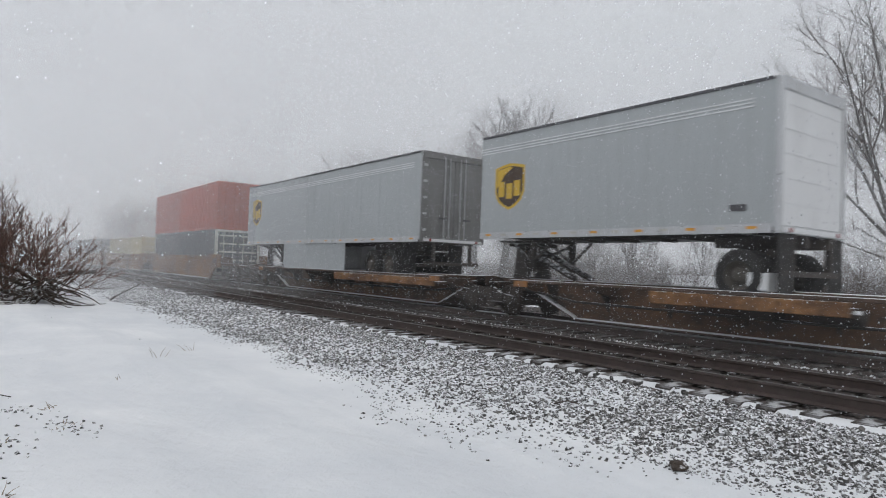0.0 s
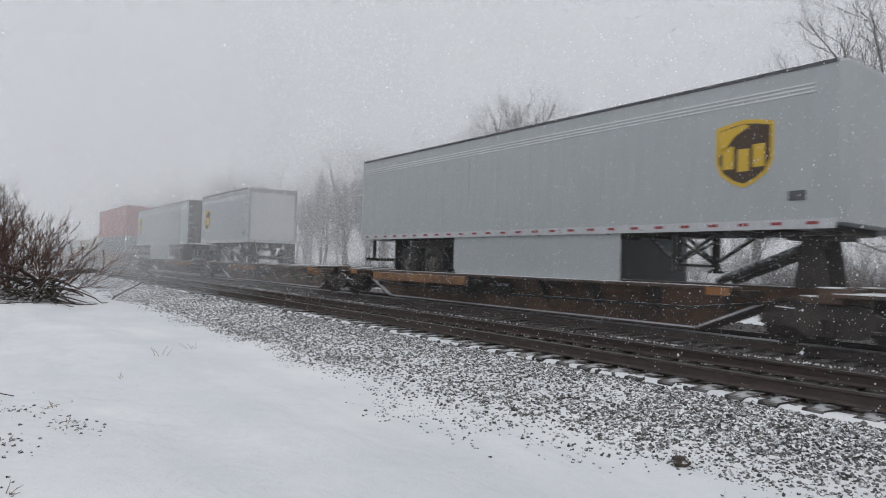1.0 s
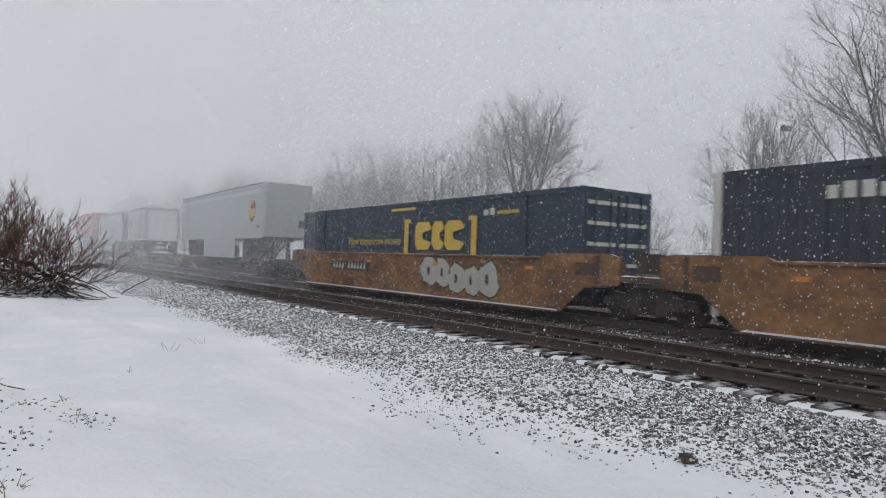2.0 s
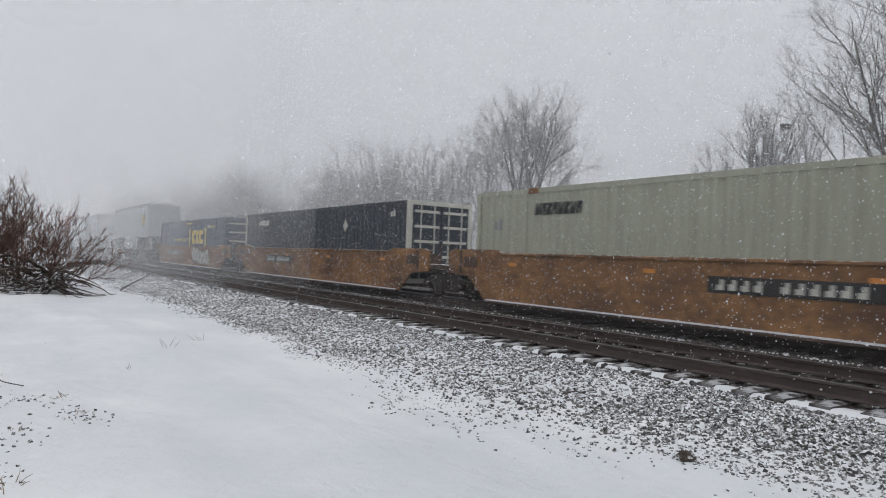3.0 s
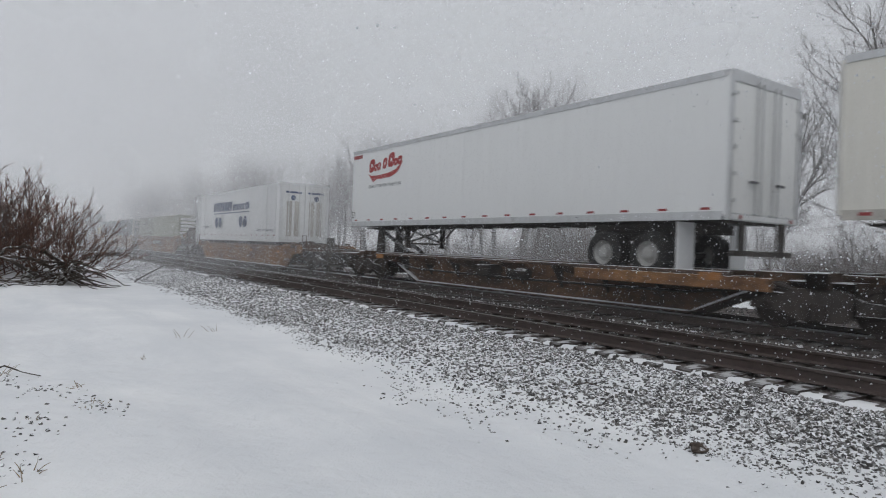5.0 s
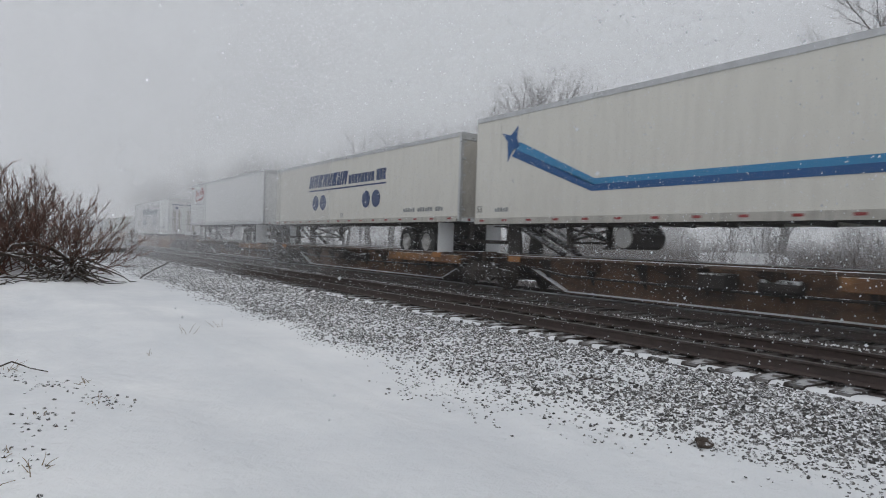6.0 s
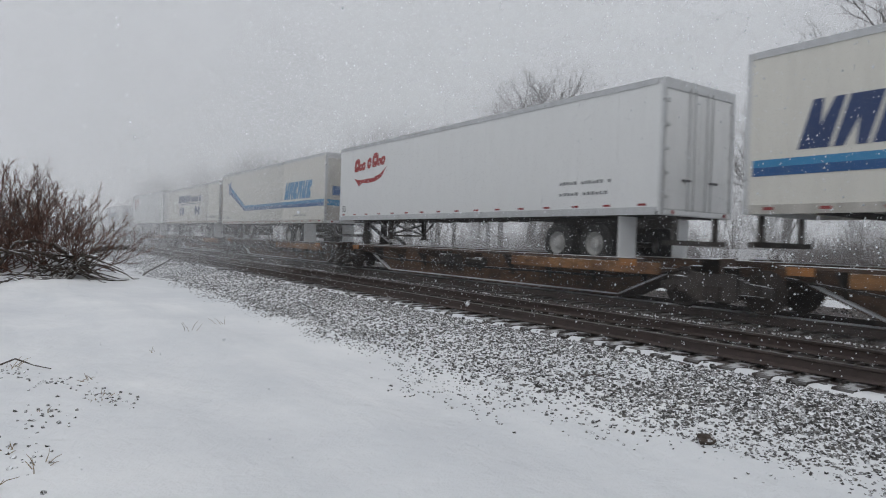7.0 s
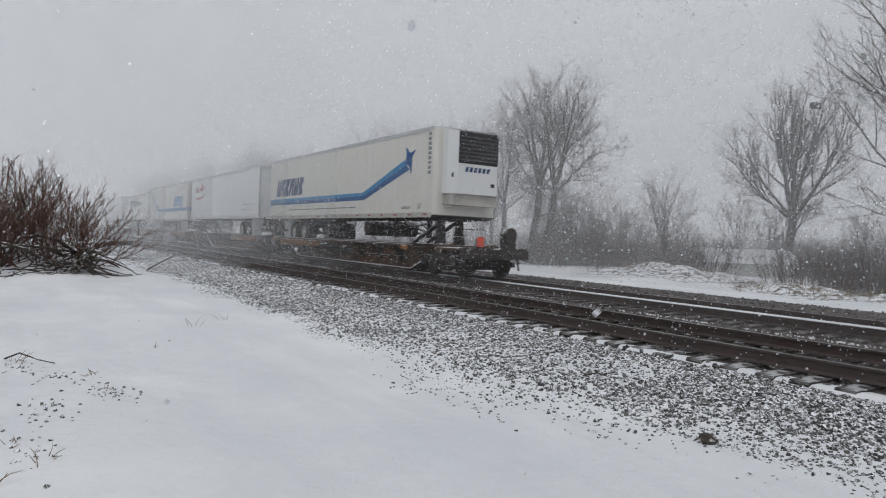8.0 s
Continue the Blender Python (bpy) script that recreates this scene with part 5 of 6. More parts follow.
def boxes():
    # far head of the visible train
    container(111.0, 14.6, 0.35, 3.05, "slate", "hazy grey steel container riding in a well car")
    container(92.0, 14.6, 0.35, 3.0, "slate", "hazy dark steel container riding in a well car")
    container(72.0, 14.6, 0.35, 2.85, "tan", "pale tan steel container riding in a well car")
    container(52.9, 14.9, 0.35, 2.98, "slate", "dark slate container with pale door end, below an orange one", frame_paint="pale_bar")
    container(52.9, 14.9, 2.985, 5.78, "orange_red", "orange-red steel container stacked on a dark one", door_bars="orange_red")
    # lettered dark blue box
    c = container(-27.4, 16.15, 0.35, 3.13, "dark_navy", "dark navy domestic container with yellow marks in well car", ribs=False)
    m = -27.4 - 16.15 / 2
    part("upright_bar", Build().box(-1.312, -1.304, -35.92 - m, -35.68 - m, 1.43, 2.56).box(-1.312, -1.304, -36.05 - m, -35.922 - m, 2.44, 2.56), "yellow", c, "yellow upright painted bar")
    part("upright_bar", Build().box(-1.312, -1.304, -39.56 - m, -39.32 - m, 1.43, 2.56).box(-1.312, -1.304, -39.318 - m, -39.19 - m, 2.44, 2.56), "yellow", c, "yellow upright painted bar")
    bars(c, -39.87 - m, 2.55, 0.55, 0.2, 2, "pale_bar", -1.304)
    bars(c, -40.46 - m, 2.57, 0.9, 0.1, 6, "yellow", -1.304)
    for y0, y1 in ((-36.35, -37.25), (-37.32, -37.95), (-38.0, -38.95)):
        a, b = y0 - m, y1 - m
        r = 0.16
        mark = Build().prism_x([(a - r, 1.56), (a, 1.56 + r), (a, 2.45 - r), (a - r, 2.45), (b + r, 2.45), (b, 2.45 - r), (b, 2.2), (a - 0.42, 2.1), (a - 0.42, 1.9), (b, 1.8), (b, 1.56 + r), (b + r, 1.56)], -1.312, -1.304)
        part("name_block", mark, "yellow", c, "broad yellow painted block")
    writing("slogan", "How tomorrow moves", 0.40, "yellow", c, -31.66 - m, 1.72, -1.305)
    part("yellow_strip", Build().box(-1.309, -1.304, -36.3 - m, -34.8 - m, 2.86, 2.95), "yellow", c)
    c = container(-46.95, 16.15, 0.35, 3.13, "charcoal", "dark charcoal container with pale corner post in a well car", frame_paint="pale_bar")
    m = -46.95 - 16.15 / 2
    part("diamond", Build().prism_x([(-58.3 - m, 2.35), (-58.5 - m, 2.6), (-58.7 - m, 2.35), (-58.5 - m, 2.1)], -1.31, -1.303), "pale_bar", c, "pale diamond placard")
    bars(c, -49.0 - m, 2.5, 1.4, 0.28, 5, "pale_bar", -1.303)
    bars(c, -61.9 - m, 2.6, 0.35, 0.22, 2, "pale_bar", -1.303)
    c = container(-66.7, 16.25, 0.35, 3.12, "sage", "grey-green corrugated container with ribbed end in a well car", bare_end=True)
    m = -66.7 - 16.25 / 2
    slant_blocks(c, "name_block", -69.1 - m, 2.42, 1.6, 0.30, 8, "black", 0.2, True, -1.303)
    bars(c, -67.5 - m, 2.05, 0.35, 0.3, 2, "grey_bar", -1.303)
    for y in (-69.0, -80.6):
        part("lift_patch", Build().box(-1.312, -1.302, y - m - 0.18, y - m + 0.18, 2.98, 3.12), "car_rust", c, "rusty lifting patch")
    # tall white box
    c = container(-88.2, 16.15, 1.29, 4.25, "white", "clean white container with dark blue name and discs", ribs=False, door_bars="", frame_paint="white_door")
    m = -88.2 - 16.15 / 2
    disc_marks(c, m, -92.6, 3.06)
    gate = part("end_gate", Build().box(-1.25, -1.15, 8.10, 8.30, 1.9, 4.2, 0.01), "dark_trim", c, "dark hinged frame at the leading end")
    for z in (2.1, 2.45, 2.8, 4.0):
        part("bracket", Build().box(-1.30, -1.12, 8.08, 8.42, z, z + 0.14), "dark_trim", gate)
    part("gate_arm", Build().bar((-1.2, 8.2, 4.15), (-0.4, 8.45, 4.15), 0.06), "dark_trim", gate)
    bars(c, -90.0 - m, 2.05, 1.6, 0.14, 8, "grey_bar", -1.303)
    for i in range(18):
        part("reflector", Build().box(-1.309, -1.3025, -88.7 - m - i * 0.88 - 0.1, -88.7 - m - i * 0.88 + 0.1, 1.58, 1.64), "red_tape", c)


boxes()
silver_pair()
white_rear()

for lead, trail in ((116.0, 94.5), (94.5, 74.6), (74.6, 54.6), (54.6, 36.2)):
    well_unit(lead, trail, "brown well car with snow on its platforms", last=(trail == 36.2), first=False)
spine_unit(32.4, 14.2, [(22.6, 16.4)], [31.9], first=True)
spine_unit(14.2, -3.9, [(8.2, 4.8), (-2.0, -2.6)], [13.3])
spine_unit(-3.9, -22.1, [(-7.4, -12.2)], [-21.45], last=True)
well_unit(-25.9, -45.3, "rust-brown well car with pale spray paint on its side", numbers=[(-32.0, 11, 0.92)], spray=(-36.96, -40.9), first=True)
well_unit(-45.3, -65.0, "rust-brown well car under a dark container", numbers=[(-52.0, 11, 0.92)])
well_unit(-65.0, -84.7, "rust-brown well car with brake gear at its end", numbers=[(-75.6, 11, 0.92)], last=True, gear=True)
tall = well_unit(-89.0, -108.0, "rust-brown car with black posts, carrying a white box", last=True, first=True, posts=True, top=1.10)
part("saddle", Build().box(-1.1, 1.1, -6.9, -6.5, 0.34, 1.285).box(-1.1, 1.1, 6.1, 6.5, 0.34, 1.285).box(-1.2, 1.2, -1.0, 1.0, 0.34, 1.285), "under", tall, "dark load-bearing saddles")
spine_unit(-112.9, -129.9, [(-124.6, -129.0)], [-113.1], first=True)
spine_unit(-129.9, -147.2, [(-142.4, -146.3)], [-131.1])
spine_unit(-147.2, -164.6, [(-157.6, -162.8)], [-148.0])
spine_unit(-164.6, -181.9, [(-176.2, -180.6)], [-165.5])
spine_unit(-181.9, -199.0, [(-184.8, -189.2)], [-197.9], last=True)

flag = rider("end_marker", -201.05, "fluorescent orange end-of-train marker on the last car", "train marker")
part("lamp_box", Build().box(-0.99, -0.81, 0.10, 0.22, 1.02, 1.32, 0.02), "fluoro", flag, "fluorescent orange panel")
part("bracket", Build().box(-0.95, -0.85, 0.225, 0.32, 0.965, 1.25), "under", flag)


# ---- trees and brush ----
def wander(rng, p, d, length, n, bend, up):
    path, q, v = [tuple(p)], Vector(p), Vector(d).normalized()
    for _ in range(n):
        v = (v + Vector((rng.uniform(-bend, bend), rng.uniform(-bend, bend), rng.uniform(-bend, bend) + up))).normalized()
        q = q + v * (length / n)
        path.append(tuple(q))
    return path, v


def bough(rng, low, high, p, d, length, r, level, kids, angle, lift, reach=0.55, start=0.22):
    """A limb that curves by lift, with side shoots turned round it; the first level is wood, the rest twigs."""
    segs = (6, 5, 2, 1)[min(level, 3)]
    path, q, v = [Vector(p)], Vector(p), Vector(d).normalized()
    sway = (0.10, 0.15, 0.20, 0.24)[min(level, 3)]
    for k in range(segs):
        v = (v + Vector((rng.uniform(-sway, sway), rng.uniform(-sway, sway), rng.uniform(-sway, sway) * 0.6 + lift / segs))).normalized()
        q = q + v * (length / segs)
        path.append(q.copy())
    (low if level == 0 else high).tube([tuple(c) for c in path], r, max(0.006, r * 0.28), (6, 4, 3, 3)[min(level, 3)])
    if level >= len(kids):
        return
    turn = rng.uniform(0, math.tau)
    for k in range(kids[level]):
        f = start + (1 - start) * (k + rng.uniform(0.2, 0.9)) / kids[level]
        i = min(int(f * segs), segs - 1)
        at = path[i].lerp(path[i + 1], f * segs - i)
        axis = (path[i + 1] - path[i]).normalized()
        side = axis.orthogonal().normalized()
        turn += 2.4
        side = side * math.cos(turn) + axis.cross(side) * math.sin(turn)
        w = radians(rng.uniform(angle * 0.7, angle * 1.25))
        bough(rng, low, high, at, axis * math.cos(w) + side * math.sin(w), length * reach * rng.uniform(0.7, 1.15) * (1.12 - 0.5 * f),
              max(0.010, r * (1 - 0.68 * f) * 0.68), level + 1, kids, angle, lift * 0.8, reach, 0.18)


def forked_tree(x, y, h, r, trunks, fork, limbs, spread, kids, angle, lift, seed, label, low_limbs=4):
    """A bare tree: trunks that part at fork (share of the height) into limbs fanned out to spread degrees."""
    rng = random.Random(seed)
    ob = tagged(new("bare_tree"), label, "tree", "bare trees beyond the tracks")
    ob.location = (x, y, height(x, y) - 0.1)
    low, high = Build(), Build()
    for dx, dy, lean_x, lean_y, share in trunks:
        top = h * fork * share
        stem = [(dx + lean_x * top * u + 0.10 * math.sin(5 * u + seed), dy + lean_y * top * u + 0.10 * math.sin(4 * u + 1), top * u) for u in (0, 0.06, 0.25, 0.5, 0.75, 1.0)]
        low.tube(stem[:2], r * share * 1.5, r * share * 1.05, 9)
        low.tube(stem[1:], r * share * 1.05, r * share * 0.72, 9)
        for k in range(limbs):
            u = (k + 0.35) / limbs
            polar, turn = radians(4 + (spread - 4) * u), k * 2.4 + rng.uniform(-0.3, 0.3)
            d = Vector((math.sin(polar) * math.cos(turn) + lean_x, math.sin(polar) * math.sin(turn) + lean_y, math.cos(polar)))
            at = Vector(stem[5]).lerp(Vector(stem[4]), 0.55 * u)
            bough(rng, low, high, at, d, (h * share - top) * (1.02 - 0.22 * u), r * share * (0.46 - 0.2 * u), 0, kids, angle, lift)
        for k in range(low_limbs):
            u = (k + rng.random()) / low_limbs
            turn = k * 2.4 + seed
            at = Vector(stem[3]).lerp(Vector(stem[5]), u)
            bough(rng, high, high, at, Vector((math.cos(turn), math.sin(turn), 0.35)), (h * share - top) * rng.uniform(0.35, 0.6), r * 0.16, 0, kids, angle, lift * 0.4)
    part("trunk", low, "bark", ob, smooth=True, normals=False)
    part("crown", high, "twig", ob, normals=False)
    return ob


def fan_bush(x, y, h, seed, count, label, wide=70, slant=0.0):
    """Many stems arching up and out of one crowded root, each with forking shoots."""
    rng = random.Random(seed)
    ob = tagged(new("bush"), label, "shrub", "bushes")
    ob.location = (x, y, height(x, y) - 0.05)
    wood, fine = Build(), Build()
    for k in range(count):
        polar, turn = radians(6 + wide * rng.random() ** 0.9), rng.uniform(0, math.tau)
        d = Vector((math.sin(polar) * math.cos(turn) + slant, math.sin(polar) * math.sin(turn) * 0.8, math.cos(polar)))
        root = (rng.gauss(0, 0.28), rng.gauss(0, 0.2), 0.0)
        bough(rng, wood, fine, root, d, h * rng.uniform(0.5, 0.98) * 0.8, h * rng.uniform(0.003, 0.0065), 0, (7, 5), 34, 0.45, 0.40, 0.26)
    tagged(part("stem_clump", wood, "brush", ob, normals=False), kind="stuff")
    tagged(part("twig_spray", fine, "brush", ob, normals=False), kind="stuff")
    return ob


def scrub(name, x, y, h, spread, count, seed, material, label, group, forks=3, arch=0.5, girth=0.0042):
    """Many thin stems from a broad base, each forking."""
    rng = random.Random(seed)
    b, fine = Build(), Build()
    for _ in range(count):
        a, d = rng.uniform(0, math.tau), spread * math.sqrt(rng.random())
        p = (d * math.cos(a) * 0.8, d * math.sin(a), 0)
        lean = (math.cos(a) * rng.uniform(0, arch), math.sin(a) * rng.uniform(0, arch), 1)
        length = h * rng.uniform(0.45, 1.1)
        r = h * girth * rng.uniform(0.7, 1.5)
        path, tip = wander(rng, p, lean, length, 4, 0.18, 0.03)
        b.tube(path, r, r * 0.3, 3)
        for k in range(forks):
            i = rng.randint(1, 3)
            v = Vector((rng.uniform(-1, 1), rng.uniform(-1, 1), rng.uniform(0.3, 1.4)))
            sub, _t = wander(rng, path[i], v, length * rng.uniform(0.2, 0.45), 2, 0.2, 0.05)
            fine.tube(sub, r * 0.6, r * 0.25, 3)
            for _k in range(2):
                v = Vector((rng.uniform(-1, 1), rng.uniform(-1, 1), rng.uniform(0.2, 1.2)))
                s2, _t = wander(rng, sub[rng.randint(1, 2)], v, length * rng.uniform(0.08, 0.2), 1, 0.2, 0.05)
                fine.tube(s2, r * 0.42, r * 0.2, 3)
    ob = new(name)
    ob.location = (x, y, height(x, y) - 0.05)
    tagged(part("stem_clump", b, material, ob, normals=False), kind="stuff")
    tagged(part("twig_spray", fine, material, ob, normals=False), kind="stuff")
    return tagged(ob, label, "shrub", group)


forked_tree(28.9, 32.7, 12.2, 0.28, ((0, 0, 0.07, -0.02, 1.0), (0.45, -0.75, 0.08, -0.06, 0.96)), 0.47, 7, 52, (8, 6, 5), 42, 0.32, 11, "tall bare twin-trunked tree with a broad fine crown", 4)
forked_tree(36.5, 19.6, 9.9, 0.29, ((0, 0, 0.02, 0.01, 1.0),), 0.38, 10, 66, (8, 6, 5), 36, 0.75, 29, "bare vase-shaped tree with a single dark trunk", 3)
forked_tree(37.3, 12.3, 15.0, 0.28, ((0, 0, -0.03, 0.10, 1.0), (1.1, -1.0, 0.05, -0.03, 0.95)), 0.26, 8, 60, (8, 6, 5), 38, 0.6, 37, "tall bare tree with wide sweeping side limbs", 4)
sapling = forked_tree(33.4, 25.9, 5.8, 0.11, ((0, 0, 0, 0, 1.0),), 0.36, 6, 54, (6, 4, 3), 40, 0.55, 41, "small bare tree standing in brush", 2)
forked_tree(29.3, 35.6, 10.6, 0.20, ((0, 0, -0.06, 0.10, 1.0),), 0.42, 6, 58, (7, 6, 5), 42, 0.45, 53, "bare tree with a low spreading crown", 5)


def nest(x, y, z):
    """Ball of twigs lodged in a tree crown."""
    rng, b = random.Random(4), Build()
    for _ in range(90):
        a, c, q = rng.uniform(0, math.tau), rng.uniform(-0.9, 0.7), rng.uniform(0.12, 0.24)
        p = Vector((q * math.cos(a), q * math.sin(a), c * 0.14))
        v = Vector((-math.sin(a), math.cos(a), rng.uniform(-0.4, 0.4))) * 0.17
        b.tube([tuple(p - v), tuple(p * 1.1), tuple(p + v)], 0.022, 0.014, 4)
    ob = part("bird_nest", b, "nest", normals=False)
    ob.location = (x, y, z)
    tagged(ob, "dark twig nest lodged high in a bare tree", "nest")


nest(36.2, 18.35, 9.2)
kinds = [forked_tree(31, 47, 10.5, 0.18, ((0, 0, 0.02, 0, 1.0),), 0.36, 6, 55, (6, 5, 3), 42, 0.5, 61, "bare tree blurred by falling snow", 2),
         forked_tree(27, 60, 9.0, 0.16, ((0, 0, 0.04, 0, 1.0), (0.8, 0.5, -0.05, 0, 0.8)), 0.34, 4, 60, (6, 5, 3), 44, 0.5, 67, "bare tree blurred by falling snow", 1)]
rng = random.Random(99)
for i in range(54):
    y = 36 + i * 2.3 + rng.uniform(-2, 2)
    x = 24.5 + rng.random() ** 1.3 * min(22, max(1.5, y * 0.8 - 24.5))
    if y > 95:
        x -= (y - 95) * 0.06
    s = rng.uniform(0.72, 1.15) * (1.2 if y > 70 else 1.0)
    kinds[i % 2].scale = (s, s, s)
    copy_thing(kinds[i % 2], pose(x, y, height(x, y) - 0.1, 0, 0, rng.uniform(0, 360)))
for ob in kinds:
    ob.scale = (1, 1, 1)
shrubs = [scrub("shrub", 25.8, 30.5, 2.3, 1.9, 62, 5, "thicket", "leafless grey-brown shrub thicket beyond the tracks", "thickets", 3, 0.95, 0.0044),
          scrub("shrub", 29.5, 24.0, 1.9, 2.2, 62, 6, "thicket", "leafless grey-brown shrub thicket beyond the tracks", "thickets", 3, 1.1, 0.0046),
          scrub("shrub", 34.0, 23.2, 2.8, 2.0, 54, 7, "thicket", "leafless grey-brown shrub thicket beyond the tracks", "thickets", 3, 0.9, 0.0042)]
for i in range(170):
    y = (2 + i * 0.25 if i < 118 else 31 + (i - 118) * 1.0) + rng.uniform(-1.5, 1.5)
    x = 26.5 + rng.random() ** 1.2 * 19 + (2.2 if 11 < y < 23 else 0)
    if abs(y - 0.60 * x) < 1.9 and x < 34:
        continue
    s = rng.choice((0.6, 0.75, 0.9, 1.0, 1.1, 1.3))
    shrubs[i % 3].scale = (s, s, s)
    copy_thing(shrubs[i % 3], pose(x, y, height(x, y) - 0.05, 0, 0, rng.uniform(0, 360)))
for ob in shrubs:
    ob.scale = (1, 1, 1)
for i in range(20):
    y = rng.uniform(4, 42)
    x = 29 + rng.random() * 20
    s = rng.uniform(0.4, 0.8)
    sapling.scale = (s, s, s)
    copy_thing(sapling, pose(x, y, height(x, y) - 0.05, 0, 0, rng.uniform(0, 360)))
sapling.scale = (1, 1, 1)

scrub("shrub", 30.0, 29.4, 5.2, 1.3, 110, 77, "thicket", "tall dense leafless shrub beside a twin-trunked tree", "thickets", 5, 0.45, 0.0035)

# brush beside the open ground
for k, (x, y, h, count, wide, slant) in enumerate(((1.75, 24.7, 3.4, 26, 78, 0.2), (0.9, 25.1, 4.0, 27, 66, 0.0), (0.0, 24.9, 4.1, 28, 66, 0.0), (-1.0, 25.2, 4.8, 28, 62, 0.0), (-2.1, 25.4, 5.0, 28, 60, 0.0),
                                                     (-3.3, 25.6, 4.8, 22, 58, 0.0), (-0.3, 26.6, 3.4, 14, 60, 0.0))):
    fan_bush(x, y, h, 200 + k, count, "leafless red-brown bush rising from a brush pile", wide, slant)


def fallen(name, points, r0, r1, label, material="log", sides=7):
    b = Build().tube(points, r0, r1, sides)
    return tagged(part(name, b, material, smooth=True), label, "branch", "dead branches")


rng = random.Random(3)
for k in range(64):
    # branches thrown on one heap, their ends fanned out and sagging to the snow
    a, length = rng.uniform(-2.9, 0.5) if k % 4 else rng.uniform(0, math.tau), rng.uniform(0.7, 1.65)
    x, y = 1.95 + rng.gauss(0, 0.25), 24.15 + rng.gauss(0, 0.18)
    z = height(x, y) + rng.uniform(0.05, 0.75)
    v = Vector((math.cos(a), math.sin(a) * 0.55, rng.uniform(-0.15, 0.25)))
    path, _v = wander(rng, (x, y, z), v, length, 6, 0.16, -0.13)
    path = [(px, py, max(pz, height(px, py) + 0.02)) for px, py, pz in path]
    fallen("dead_branch", path, rng.uniform(0.016, 0.042), 0.010, "dead branch in a snowy brush pile", "log", 5)
for k in range(34):
    x, y = rng.uniform(-2.6, 1.3), rng.uniform(22.6, 24.4)
    a, length = rng.uniform(0, math.tau), rng.uniform(0.5, 1.4)
    v = Vector((math.cos(a), math.sin(a) * 0.6, rng.uniform(0.0, 0.5)))
    path, _v = wander(rng, (x, y, height(x, y) + 0.02), v, length, 6, 0.22, -0.14)
    path = [(px, py, max(pz, height(px, py) + 0.015)) for px, py, pz in path]
    fallen("dead_branch", path, rng.uniform(0.012, 0.028), 0.007, "dead branch lying on the snow by a brush pile", "log", 5)
for x0, z0, x1, z1, r in ((1.9, 0.55, -0.2, 0.72, 0.075), (1.7, 0.4, -0.9, 0.32, 0.06), (1.2, 0.2, -1.8, 0.5, 0.055)):
    mid = ((x0 + x1) / 2, 24.35, max(z0, z1) + 0.12)
    fallen("fallen_limb", [(x0, 24.3, z0 - 0.3), ((x0 * 3 + x1) / 4, 24.32, (z0 + mid[2]) / 2), mid, ((x0 + 3 * x1) / 4, 24.4, (z1 + mid[2]) / 2), (x1, 24.5, height(x1, 24.5) + 0.1)], r, r * 0.55, "thick dead limb arching out of the brush pile")
fallen("log", [(2.55, 25.7, 0.50), (3.0, 25.8, 0.62), (3.75, 26.0, 0.66)], 0.12, 0.10, "short dark log lying on the brush pile")
fallen("dead_branch", [(2.2, 25.4, height(2.2, 25.4)), (2.6, 25.6, 0.2), (3.1, 25.82, 0.5)], 0.05, 0.035, "dead branch propping a short log")
fallen("dead_branch", [(4.12, 25.5, -0.46), (4.3, 25.6, -0.28), (4.7, 25.75, -0.05), (5.3, 26.0, 0.24)], 0.04, 0.02, "single dead branch stuck in the snow")
fallen("dead_branch", [(0.0, 9.6, height(0.0, 9.6) + 0.015), (0.15, 9.5, height(0.15, 9.5) + 0.10), (0.35, 9.35, height(0.35, 9.35) + 0.05), (0.52, 9.3, height(0.52, 9.3) + 0.012)], 0.012, 0.006, "thin bent twig lying on the snow")

# twigs, stalks and a rock in the foreground snow
fallen("twig", [(5.75, 5.55, height(5.75, 5.55)), (5.92, 5.42, -0.30), (6.0, 5.28, -0.33)], 0.012, 0.006, "short dark twig among the stones", "twig", 5)


def rock(x, y, r, label, seed):
    bm = bmesh.new()
    bmesh.ops.create_icosphere(bm, subdivisions=3, radius=r)
    for v in bm.verts:
        n = noise.noise(v.co * (2.4 / r) * 0.5 + Vector((seed, 0, 0)))
        v.co *= 1 + 0.38 * n + 0.12 * noise.noise(v.co * (3.0 / r))
        v.co.z *= 0.72
    me = bpy.data.meshes.new("rock")
    bm.to_mesh(me)
    bm.free()
    me.materials.append(M["log"])
    ob = new("rock", me)
    ob.location = (x, y, height(x, y) + r * 0.42)
    return tagged(ob, label, "rock")


rock(5.05, 3.33, 0.072, "dark rough rock lying in the snow", 2.0)


def tuft(x, y, h, n, seed, label):
    r = random.Random(seed)
    t = Build()
    for _ in range(n):
        a, lean = r.uniform(0, math.tau), r.uniform(0.2, 1.3)
        px, py = r.gauss(0, 0.05), r.gauss(0, 0.05)
        path, _v = wander(r, (px, py, -0.02), (math.cos(a) * lean, math.sin(a) * lean, 1), h * r.uniform(0.5, 1.1), 3, 0.25, -0.12)
        t.tube(path, 0.005, 0.002, 3)
    ob = part("grass_tuft", t, "dry", normals=False)
    ob.location = (x, y, height(x, y))
    return tagged(ob, label, "grass", "dry stalks", "stuff")


rng = random.Random(12)
